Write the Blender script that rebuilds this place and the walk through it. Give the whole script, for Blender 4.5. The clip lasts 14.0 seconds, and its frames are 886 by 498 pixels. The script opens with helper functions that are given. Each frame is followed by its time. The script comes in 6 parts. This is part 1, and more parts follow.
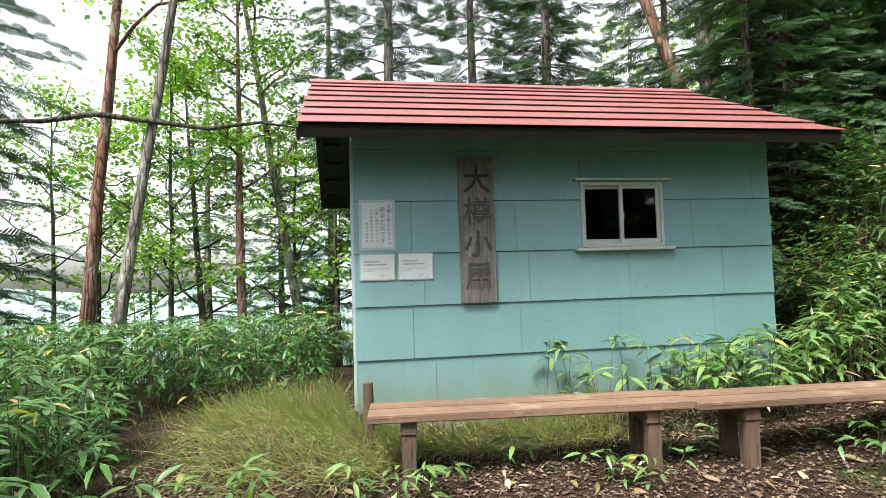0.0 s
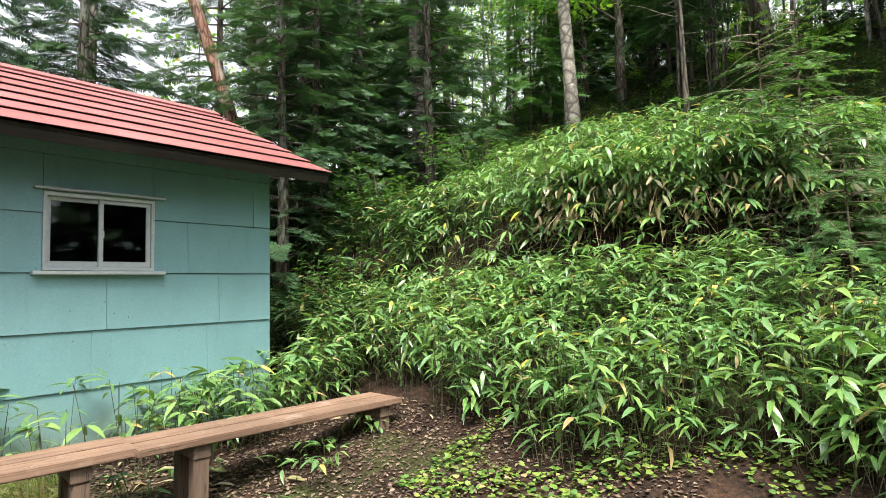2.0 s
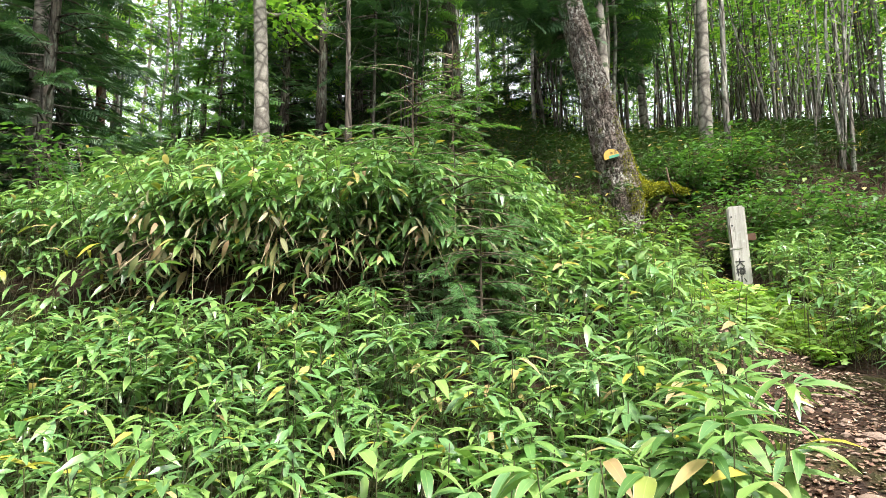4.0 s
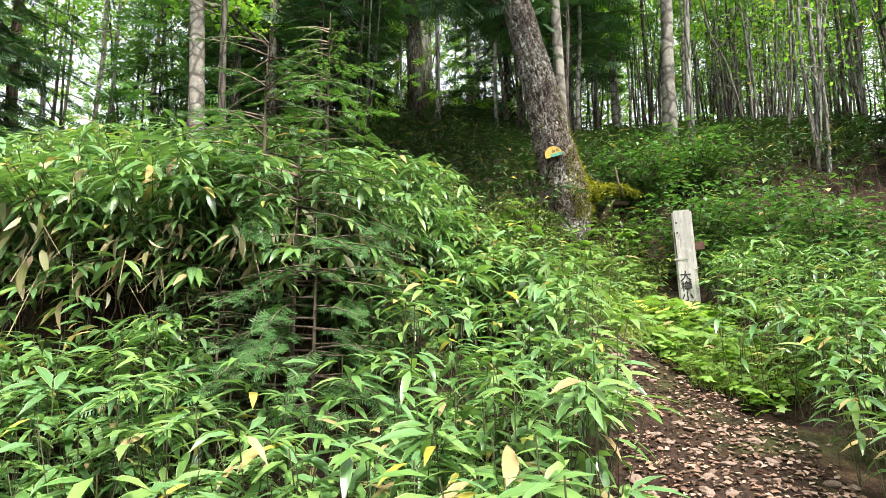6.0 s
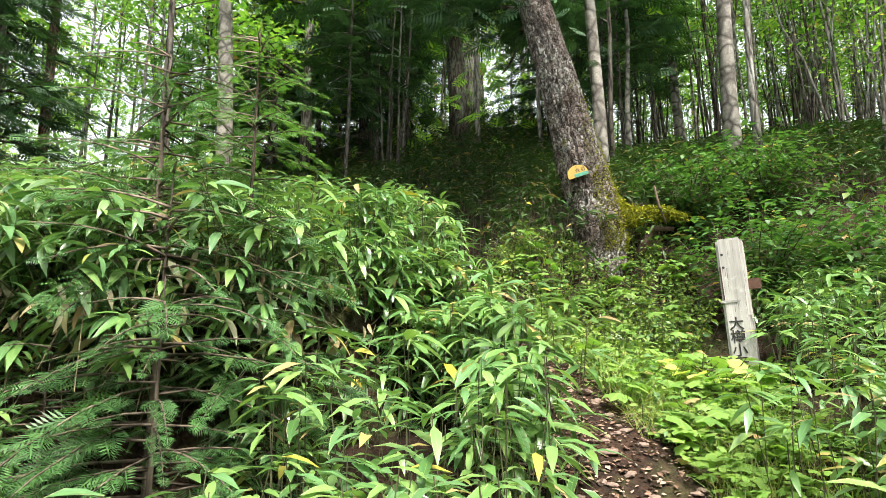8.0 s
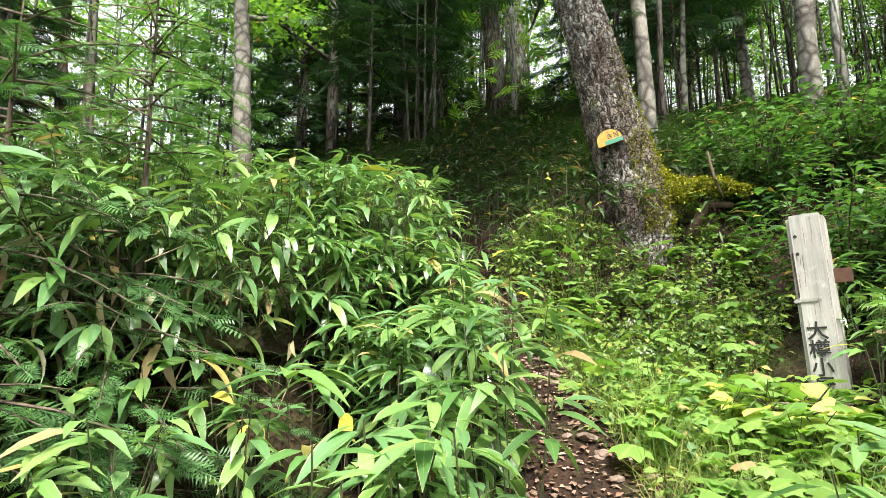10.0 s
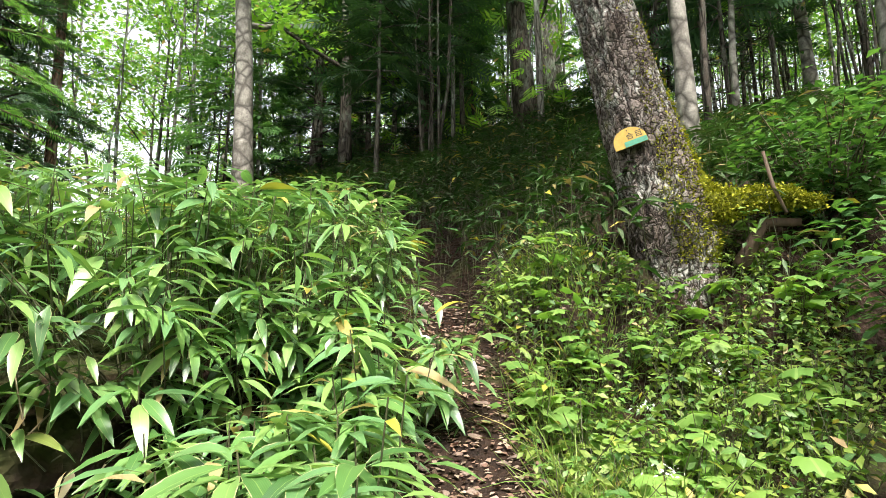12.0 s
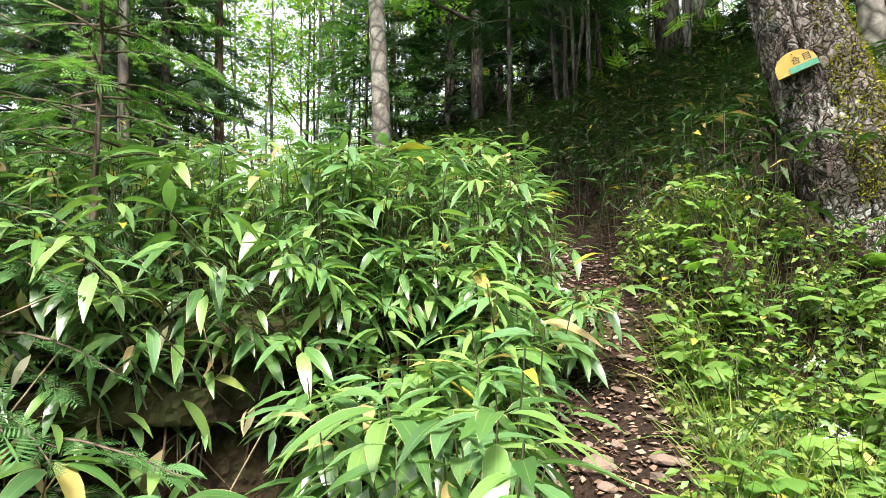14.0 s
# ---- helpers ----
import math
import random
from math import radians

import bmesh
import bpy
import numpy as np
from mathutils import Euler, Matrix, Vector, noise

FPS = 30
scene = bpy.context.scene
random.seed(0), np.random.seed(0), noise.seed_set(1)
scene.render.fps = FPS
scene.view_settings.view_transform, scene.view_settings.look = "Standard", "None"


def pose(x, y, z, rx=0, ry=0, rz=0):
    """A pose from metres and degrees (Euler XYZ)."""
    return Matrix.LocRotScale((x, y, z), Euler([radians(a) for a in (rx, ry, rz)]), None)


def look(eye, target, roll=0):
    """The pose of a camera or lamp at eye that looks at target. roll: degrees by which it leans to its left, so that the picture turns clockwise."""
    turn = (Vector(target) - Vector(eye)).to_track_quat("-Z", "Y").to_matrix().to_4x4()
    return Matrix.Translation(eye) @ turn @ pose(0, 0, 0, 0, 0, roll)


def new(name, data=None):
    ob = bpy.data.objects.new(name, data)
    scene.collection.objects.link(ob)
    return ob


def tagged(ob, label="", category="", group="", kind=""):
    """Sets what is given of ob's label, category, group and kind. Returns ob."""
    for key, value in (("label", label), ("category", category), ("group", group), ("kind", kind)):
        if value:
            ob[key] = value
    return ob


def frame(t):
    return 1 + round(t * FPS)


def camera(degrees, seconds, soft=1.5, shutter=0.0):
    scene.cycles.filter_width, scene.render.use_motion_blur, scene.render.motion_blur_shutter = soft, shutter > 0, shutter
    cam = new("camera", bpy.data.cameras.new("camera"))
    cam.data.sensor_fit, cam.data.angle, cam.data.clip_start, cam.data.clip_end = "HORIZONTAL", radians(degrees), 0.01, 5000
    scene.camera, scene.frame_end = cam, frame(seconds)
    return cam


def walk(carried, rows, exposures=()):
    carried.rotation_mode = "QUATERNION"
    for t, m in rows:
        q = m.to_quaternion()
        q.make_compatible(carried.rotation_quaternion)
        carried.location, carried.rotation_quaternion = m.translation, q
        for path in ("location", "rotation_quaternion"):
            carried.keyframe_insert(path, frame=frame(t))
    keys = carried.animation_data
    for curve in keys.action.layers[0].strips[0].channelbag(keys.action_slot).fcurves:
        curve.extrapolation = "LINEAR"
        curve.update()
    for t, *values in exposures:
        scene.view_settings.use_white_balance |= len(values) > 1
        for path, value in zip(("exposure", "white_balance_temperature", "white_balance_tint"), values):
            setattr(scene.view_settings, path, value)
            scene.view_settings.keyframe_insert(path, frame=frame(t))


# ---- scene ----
cam = camera(75.2, 14.0, soft=0.45)
METRES, EYE, TILT, LEAN, TURN = 8.4, 1.4, 0.0, 0.0, -12.0
ROWS = [
    (0.0, 0.0, 0.0, 0.0, 0.08, 2.68, 1.69),
    (0.5, -0.0042, 0.0015, -0.0008, -0.91, 2.82, 1.97),
    (1.0, 0.0071, 0.0028, -0.0011, -7.3, 3.06, 2.12),
    (1.5, 0.0484, 0.0023, -0.0024, -22.23, 3.23, 1.91),
    (2.0, 0.1016, 0.0022, 0.0036, -39.73, 3.8, 1.28),
    (2.5, 0.1569, 0.0161, 0.0111, -52.48, 4.72, 0.68),
    (3.0, 0.2021, 0.0135, 0.0188, -61.06, 6.52, 0.24),
    (3.5, 0.2591, 0.0216, 0.0222, -65.35, 6.63, 0.12),
    (4.0, 0.3084, 0.0154, 0.0288, -67.02, 7.26, 0.09),
    (6.5, 0.5025, -0.0766, 0.0667, -67.13, 7.81, 0.08),
    (7.0, 0.5433, -0.0921, 0.0816, -64.39, 8.87, 0.16),
    (7.5, 0.5794, -0.0933, 0.0819, -61.76, 9.9, 0.2),
    (8.0, 0.6192, -0.1005, 0.0877, -59.36, 10.22, 0.2),
    (10.5, 0.801, -0.0861, 0.1217, -50.35, 9.07, 0.55),
    (11.0, 0.8426, -0.0805, 0.1356, -47.8, 9.6, 0.61),
    (11.5, 0.8846, -0.0824, 0.1477, -48.16, 10.05, 0.51),
    (12.0, 0.9141, -0.0663, 0.1536, -48.18, 10.07, 0.43),
    (12.5, 0.9216, -0.0647, 0.1573, -46.53, 9.69, 0.38),
    (13.0, 0.9155, -0.0703, 0.1566, -43.56, 8.96, 0.48),
    (13.5, 0.9125, -0.0707, 0.1549, -39.96, 7.67, 0.57),
    (14.0, 0.9154, -0.0675, 0.1529, -34.29, 5.74, 0.72),
]
walk(cam, [(t, pose(0, 0, EYE, TILT, LEAN, TURN) @ pose(METRES * x, METRES * y, METRES * z, 90 + pitch, roll, yaw)) for t, x, y, z, yaw, pitch, roll in ROWS],
     exposures=((0.0, 0.8), (1.3, 0.82), (2.8, 1.22), (8.0, 1.18), (14.0, 1.16)))

# ---------------------------------------------------------------- world, sun
SUN_ELEV, SUN_AZ = 60.0, -134.0          # azimuth from +y towards +x
world = bpy.data.worlds.new("world")
scene.world = world
world.use_nodes = True
_n, _l = world.node_tree.nodes, world.node_tree.links
_sky = _n.new("ShaderNodeTexSky")
_sky.sky_type, _sky.sun_disc = "NISHITA", False
_sky.sun_elevation, _sky.sun_rotation = radians(SUN_ELEV), radians(SUN_AZ)
_sky.air_density, _sky.dust_density = 1.0, 3.0
_hsv = _n.new("ShaderNodeHueSaturation")
_hsv.inputs["Saturation"].default_value = 0.22     # thin overcast
_hsv.inputs["Value"].default_value = 1.5
_l.new(_sky.outputs[0], _hsv.inputs["Color"])
_l.new(_hsv.outputs[0], _n["Background"].inputs[0])
_n["Background"].inputs[1].default_value = 0.15
sun = new("sun", bpy.data.lights.new("sun", "SUN"))
sun.data.energy, sun.data.angle, sun.data.color = 4.3, radians(16), (1.0, 0.95, 0.86)
_a, _e = radians(SUN_AZ), radians(SUN_ELEV)
sun.matrix_world = look((20 * math.sin(_a), 20 * math.cos(_a), 30), (20 * math.sin(_a) - math.sin(_a) * math.cos(_e), 20 * math.cos(_a) - math.cos(_a) * math.cos(_e), 30 - math.sin(_e)))

# ---------------------------------------------------------------- materials
MATS = {}


class Mat:
    """A small builder of node materials."""

    def __init__(self, name, rough=0.7, metal=0.0, spec=0.5):
        self.m = bpy.data.materials.new(name)
        self.m.use_nodes = True
        self.t = self.m.node_tree
        self.b = self.t.nodes["Principled BSDF"]
        self.b.inputs["Roughness"].default_value = rough
        self.b.inputs["Metallic"].default_value = metal
        self.b.inputs["Specular IOR Level"].default_value = spec
        self.co = self.node("ShaderNodeTexCoord").outputs["Object"]
        self.ge = self.node("ShaderNodeNewGeometry")
        self.inf = self.node("ShaderNodeObjectInfo")

    def node(self, kind):
        return self.t.nodes.new(kind)

    def link(self, a, b):
        self.t.links.new(a, b)

    def noise(self, scale, detail=4.0, rough=0.6, stretch=(1, 1, 1), world_space=False):
        mp = self.node("ShaderNodeMapping")
        mp.inputs["Scale"].default_value = stretch
        self.link(self.ge.outputs["Position"] if world_space else self.co, mp.inputs[0])
        n = self.node("ShaderNodeTexNoise")
        n.inputs["Scale"].default_value, n.inputs["Detail"].default_value, n.inputs["Roughness"].default_value = scale, detail, rough
        self.link(mp.outputs[0], n.inputs["Vector"])
        return n.outputs["Fac"]

    def voronoi(self, scale, feature="F1", stretch=(1, 1, 1)):
        mp = self.node("ShaderNodeMapping")
        mp.inputs["Scale"].default_value = stretch
        self.link(self.co, mp.inputs[0])
        n = self.node("ShaderNodeTexVoronoi")
        n.feature = feature
        n.inputs["Scale"].default_value = scale
        self.link(mp.outputs[0], n.inputs["Vector"])
        return n.outputs["Distance"]

    def ramp(self, fac, stops):
        r = self.node("ShaderNodeValToRGB")
        while len(r.color_ramp.elements) < len(stops):
            r.color_ramp.elements.new(0.5)
        for e, (p, c) in zip(r.color_ramp.elements, stops):
            e.position = p
            e.color = (*c, 1) if isinstance(c, tuple) else (c, c, c, 1)
        self.link(fac, r.inputs[0])
        return r.outputs[0]

    def mix(self, fac, a, b, how="MIX"):
        x = self.node("ShaderNodeMix")
        x.data_type, x.blend_type = "RGBA", how
        for v, s in ((fac, x.inputs[0]), (a, x.inputs[6]), (b, x.inputs[7])):
            if isinstance(v, (int, float)):
                s.default_value = v
            elif isinstance(v, tuple):
                s.default_value = (*v, 1)
            else:
                self.link(v, s)
        return x.outputs[2]

    def math(self, op, a, b=0.0):
        x = self.node("ShaderNodeMath")
        x.operation = op
        for v, s in ((a, x.inputs[0]), (b, x.inputs[1])):
            if isinstance(v, (int, float)):
                s.default_value = v
            else:
                self.link(v, s)
        return x.outputs[0]

    def color(self, c):
        if isinstance(c, tuple):
            self.b.inputs["Base Color"].default_value = (*c, 1)
        else:
            self.link(c, self.b.inputs["Base Color"])
        return self

    def rough(self, fac, lo, hi):
        m = self.node("ShaderNodeMapRange")
        m.inputs["To Min"].default_value, m.inputs["To Max"].default_value = lo, hi
        self.link(fac, m.inputs[0])
        self.link(m.outputs[0], self.b.inputs["Roughness"])
        return self

    def bump(self, fac, strength=0.3, distance=0.01):
        b = self.node("ShaderNodeBump")
        b.inputs["Strength"].default_value, b.inputs["Distance"].default_value = strength, distance
        self.link(fac, b.inputs["Height"])
        self.link(b.outputs[0], self.b.inputs["Normal"])
        return self

    def leafy(self, amount, tint):
        """Lets a share of the light through the blade."""
        tr = self.node("ShaderNodeBsdfTranslucent")
        if isinstance(tint, tuple):
            tr.inputs[0].default_value = (*tint, 1)
        else:
            self.link(tint, tr.inputs[0])
        mx = self.node("ShaderNodeMixShader")
        mx.inputs[0].default_value = amount
        self.link(self.b.outputs[0], mx.inputs[1])
        self.link(tr.outputs[0], mx.inputs[2])
        self.link(mx.outputs[0], self.t.nodes["Material Output"].inputs[0])
        return self

    def rnd(self):
        return self.ge.outputs["Random Per Island"]

    def orand(self):
        return self.inf.outputs["Random"]


def blade(name, greens, dead=0.04, rough=0.4, through_light=0.3, edge=False, single=False, spec=0.5, glow=(1.5, 1.6, 0.75)):
    """Leaf material: colour by leaf, rare dead or yellow ones, veins, pale margins on bamboo grass."""
    m = Mat(name, rough, spec=spec)
    r = m.orand() if single else m.rnd()
    if single:
        r = m.math("FRACT", m.math("ADD", m.math("MULTIPLY", m.orand(), 7.31), 0.0))
    n = len(greens)
    stops = [(i * (1 - dead) / n, g) for i, g in enumerate(greens)]
    if dead:
        stops += [(1 - dead, greens[-1]), (1 - dead * 0.8, (0.42, 0.36, 0.04)), (1 - dead * 0.35, (0.42, 0.31, 0.16)), (1.0, (0.33, 0.22, 0.11))]
    c = m.ramp(r, stops)
    c = m.mix(0.35, c, m.ramp(m.noise(1.3, 2, world_space=True), [(0.3, 0.55), (0.7, 1.35)]), "MULTIPLY")
    uv = m.node("ShaderNodeUVMap").outputs[0]
    sp = m.node("ShaderNodeSeparateXYZ")
    m.link(uv, sp.inputs[0])
    off = m.math("ABSOLUTE", m.math("SUBTRACT", sp.outputs[0], 0.5))
    if edge:
        lines = m.math("SINE", m.math("MULTIPLY", sp.outputs[0], 75.0))
        c = m.mix(m.math("MULTIPLY", m.math("GREATER_THAN", lines, 0.4), 0.07), c, (0.24, 0.36, 0.12))
        wob = m.math("ADD", off, m.math("MULTIPLY", m.math("SUBTRACT", m.noise(18, 2, world_space=True), 0.5), 0.22))
        pale = m.math("MULTIPLY", m.math("GREATER_THAN", wob, 0.475), m.math("GREATER_THAN", m.math("FRACT", m.math("MULTIPLY", r, 17.7)), 0.45))
        c = m.mix(m.math("MULTIPLY", pale, 0.75), c, (0.50, 0.45, 0.25))
    rib = m.math("LESS_THAN", off, 0.022)
    c = m.mix(m.math("MULTIPLY", rib, 0.35), c, (0.34, 0.42, 0.14))
    m.color(c)
    m.leafy(through_light, m.mix(1.0, c, glow, "MULTIPLY"))
    MATS[name] = m.m
    return m.m


def bark(name, a, b, moss=None, lichen=None, scale=9.0, stretch=(1, 1, 0.22), depth=0.03, plates=1.2):
    m = Mat(name, 0.92, spec=0.2)
    f = m.noise(scale, 6, 0.65, stretch)
    v = m.voronoi(scale * plates, "DISTANCE_TO_EDGE", stretch)
    if plates > 2:      # old bark: broken, wandering furrows
        v = m.math("ABSOLUTE", m.math("SUBTRACT", m.noise(scale * 1.1, 7, 0.7, (1, 1, 0.18)), 0.5))
    c = m.ramp(f, [(0.3, a), (0.68, b)])
    c = m.mix(m.ramp(v, [(0.0, 0.85), (0.045 if plates > 2 else 0.14, 0.0)]), c, tuple(x * 0.3 for x in a))
    if lichen:
        c = m.mix(m.ramp(m.noise(6.5 if plates > 2 else 2.6, 7, 0.75, (1, 1, 0.5)), [(0.5, 0.0), (0.6, 0.75)]), c, lichen)
    if moss:
        c = m.mix(m.ramp(m.noise(1.4, 5, 0.7), [(0.52, 0.0), (0.62, 0.9)]), c, moss)
    m.color(m.mix(0.5, c, m.ramp(m.noise(40, 3), [(0.3, 0.6), (0.7, 1.3)]), "MULTIPLY"))
    m.bump(m.math("ADD", m.math("MINIMUM", m.math("MULTIPLY", v, 3.0), 0.6), f), 0.9, depth)
    MATS[name] = m.m
    return m.m


def old_bark():
    """Scaly grey-brown bark in small plates with dark cracks, pale lichen and moss in patches."""
    m = Mat("bark_old", 0.95, spec=0.15)
    mp = m.node("ShaderNodeMapping")
    mp.inputs["Scale"].default_value = (1, 1, 0.5)
    wn = m.node("ShaderNodeTexNoise")
    wn.inputs["Scale"].default_value, wn.inputs["Detail"].default_value = 7, 4
    m.link(m.co, wn.inputs["Vector"])
    ad = m.node("ShaderNodeMix")
    ad.data_type, ad.blend_type = "RGBA", "LINEAR_LIGHT"
    ad.inputs[0].default_value = 0.11
    m.link(m.co, ad.inputs[6])
    m.link(wn.outputs["Color"], ad.inputs[7])
    m.link(ad.outputs[2], mp.inputs[0])
    edge, cell = m.node("ShaderNodeTexVoronoi"), m.node("ShaderNodeTexVoronoi")
    edge.feature = "DISTANCE_TO_EDGE"
    for q in (edge, cell):
        q.inputs["Scale"].default_value = 24
        m.link(mp.outputs[0], q.inputs["Vector"])
    c = m.ramp(cell.outputs["Color"], [(0.2, (0.10, 0.078, 0.064)), (0.5, (0.17, 0.135, 0.115)), (0.8, (0.26, 0.215, 0.19))])
    c = m.mix(0.7, c, m.ramp(m.noise(45, 5, 0.7), [(0.3, 0.55), (0.7, 1.4)]), "MULTIPLY")
    zone = m.ramp(m.noise(1.6, 3, 0.5), [(0.44, 0.0), (0.56, 1.0)])
    flake = m.ramp(m.noise(22, 6, 0.75, (1, 1, 0.6)), [(0.47, 0.0), (0.56, 0.9)])
    c = m.mix(m.math("MULTIPLY", zone, flake), c, (0.47, 0.46, 0.41))
    c = m.mix(m.ramp(edge.outputs["Distance"], [(0.0, 0.9), (0.10, 0.0)]), c, (0.018, 0.013, 0.010))
    c = m.mix(m.ramp(m.noise(3.1, 6, 0.75), [(0.60, 0.0), (0.68, 0.8)]), c, (0.10, 0.11, 0.022))
    m.color(c)
    m.bump(m.math("ADD", m.math("MINIMUM", m.math("MULTIPLY", edge.outputs["Distance"], 4.0), 0.8), m.math("MULTIPLY", m.noise(45, 5, 0.7), 0.5)), 1.0, 0.035)
    MATS["bark_old"] = m.m


def plain(name, c, rough=0.6, metal=0.0, vary=0.25, scale=6.0, bump=0.0, stretch=(1, 1, 1), spec=0.5):
    m = Mat(name, rough, metal, spec)
    k = m.mix(1.0, c, m.ramp(m.noise(scale, 5, 0.65, stretch), [(0.3, 1 - vary), (0.7, 1 + vary)]), "MULTIPLY")
    k = m.mix(0.6, k, m.ramp(m.noise(scale * 9, 3, 0.6, stretch), [(0.3, 1 - vary), (0.7, 1 + vary)]), "MULTIPLY")
    m.color(k)
    m.rough(m.noise(scale * 2, 3), max(rough - 0.12, 0.02), min(rough + 0.12, 1))
    if bump:
        m.bump(m.noise(scale * 6, 5, 0.6, stretch), bump, 0.004)
    MATS[name] = m.m
    return m.m


def siding_material():
    m = Mat("painted_siding", 0.5, spec=0.35)
    base = m.mix(m.orand(), (0.155, 0.292, 0.302), (0.172, 0.315, 0.326))
    c = m.mix(0.5, base, m.ramp(m.noise(1.8, 5, 0.65, (1, 1, 0.45), True), [(0.3, 0.82), (0.7, 1.13)]), "MULTIPLY")
    c = m.mix(0.35, c, m.ramp(m.noise(70, 3, 0.6, (1, 1, 1), True), [(0.3, 0.75), (0.7, 1.2)]), "MULTIPLY")
    streak = m.ramp(m.noise(9, 5, 0.6, (1, 1, 0.12), True), [(0.6, 0.0), (0.74, 0.35)])
    c = m.mix(streak, c, (0.13, 0.21, 0.19))
    spots = m.ramp(m.noise(38, 2, 0.5, (1, 1, 1), True), [(0.735, 0.0), (0.75, 0.8)])
    c = m.mix(spots, c, (0.07, 0.10, 0.09))
    sx = m.node("ShaderNodeSeparateXYZ")
    m.link(m.ge.outputs["Position"], sx.inputs[0])
    splash = m.math("MULTIPLY", m.ramp(m.math("ADD", sx.outputs[2], m.math("MULTIPLY", m.noise(5, 5, 0.7, (1, 1, 0.5), True), 0.7)), [(0.62, 0.55), (1.0, 0.0)]), 1.0)
    c = m.mix(splash, c, (0.16, 0.19, 0.13))
    m.color(c)
    m.rough(m.noise(12, 4), 0.38, 0.6)
    m.bump(m.noise(55, 4, 0.6, (1, 1, 1), True), 0.12, 0.003)
    return m.m


def roof_material():
    m = Mat("painted_roof_metal", 0.4, 0.0, 0.6)
    base = m.mix(m.orand(), (0.255, 0.092, 0.09), (0.30, 0.115, 0.11))
    c = m.mix(0.6, base, m.ramp(m.noise(2.2, 6, 0.7, (1, 1, 1), True), [(0.3, 0.72), (0.7, 1.2)]), "MULTIPLY")
    c = m.mix(m.ramp(m.noise(5, 6, 0.75, (1, 1, 1), True), [(0.62, 0.0), (0.75, 0.7)]), c, (0.17, 0.05, 0.035))
    c = m.mix(m.ramp(m.noise(23, 3, 0.6, (1, 1, 1), True), [(0.71, 0.0), (0.74, 0.9)]), c, (0.50, 0.42, 0.36))
    m.color(c)
    m.rough(m.noise(6, 4, 0.6, (1, 1, 1), True), 0.3, 0.55)
    m.bump(m.noise(14, 4, 0.6, (1, 1, 1), True), 0.15, 0.004)
    return m.m


def wood_material(name, a, b, grain=(1, 14, 14), rough=0.75, scale=3.0, worn=None):
    m = Mat(name, rough, spec=0.3)
    g = m.noise(scale, 6, 0.7, grain)
    c = m.ramp(g, [(0.3, a), (0.7, b)])
    c = m.mix(0.5, c, m.ramp(m.noise(1.7, 4), [(0.3, 0.65), (0.7, 1.25)]), "MULTIPLY")
    crack = m.ramp(m.noise(scale * 2.2, 4, 0.6, tuple(q * 1.5 for q in grain)), [(0.34, 0.8), (0.40, 0.0)])
    c = m.mix(crack, c, tuple(x * 0.3 for x in a))
    if worn:
        c = m.mix(m.ramp(m.noise(4.3, 5, 0.7), [(0.55, 0.0), (0.68, 0.75)]), c, worn)
    m.color(m.mix(0.25, c, m.ramp(m.orand(), [(0.0, 0.6), (1.0, 1.2)]), "MULTIPLY"))
    m.bump(m.math("SUBTRACT", g, crack), 0.5, 0.006)
    MATS[name] = m.m
    return m.m


def ground_material():
    m = Mat("forest_soil", 0.95, spec=0.2)
    f = m.noise(2.3, 7, 0.7)
    c = m.ramp(f, [(0.25, (0.013, 0.009, 0.007)), (0.5, (0.036, 0.023, 0.016)), (0.75, (0.07, 0.045, 0.031))])
    v = m.node("ShaderNodeTexVoronoi")
    v.inputs["Scale"].default_value = 26
    m.link(m.co, v.inputs["Vector"])
    c = m.mix(0.55, c, m.ramp(v.outputs["Color"], [(0.1, (0.35, 0.3, 0.28)), (0.5, (1.0, 0.85, 0.75)), (0.9, (1.7, 1.35, 1.1))]), "MULTIPLY")
    c = m.mix(m.ramp(m.noise(0.55, 6, 0.7), [(0.52, 0.0), (0.62, 0.7)]), c, (0.055, 0.075, 0.018))
    m.color(c)
    m.bump(m.math("ADD", m.noise(30, 5, 0.7), m.math("MULTIPLY", v.outputs["Distance"], 1.5)), 0.9, 0.03)
    return m.m


SASA_G = [(0.046, 0.120, 0.030), (0.080, 0.182, 0.046), (0.132, 0.255, 0.066), (0.208, 0.335, 0.090), (0.105, 0.22, 0.082)]
blade("sasa_leaf", SASA_G, 0.05, 0.30, 0.22, edge=True, spec=0.8)
blade("sasa_leaf_single", SASA_G, 0.055, 0.28, 0.22, edge=True, single=True, spec=0.8)
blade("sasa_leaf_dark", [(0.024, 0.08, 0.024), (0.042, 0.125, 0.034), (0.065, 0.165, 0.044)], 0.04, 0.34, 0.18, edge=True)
# darker copy of the bamboo leaf, with forest shade put into its greens
blade("sasa_leaf_painted_shade", [(0.022, 0.065, 0.018), (0.038, 0.10, 0.026), (0.055, 0.13, 0.034), (0.05, 0.085, 0.03)], 0.05, 0.5, 0.12, spec=0.25)
blade("sasa_dry", [(0.50, 0.44, 0.27), (0.34, 0.25, 0.12), (0.58, 0.54, 0.38), (0.22, 0.24, 0.09), (0.26, 0.17, 0.09)], 0, 0.6, 0.25, glow=(1.1, 1.0, 0.9))
blade("herb_leaf", [(0.12, 0.25, 0.045), (0.18, 0.33, 0.06), (0.25, 0.40, 0.08), (0.16, 0.28, 0.05)], 0.02, 0.5, 0.35)
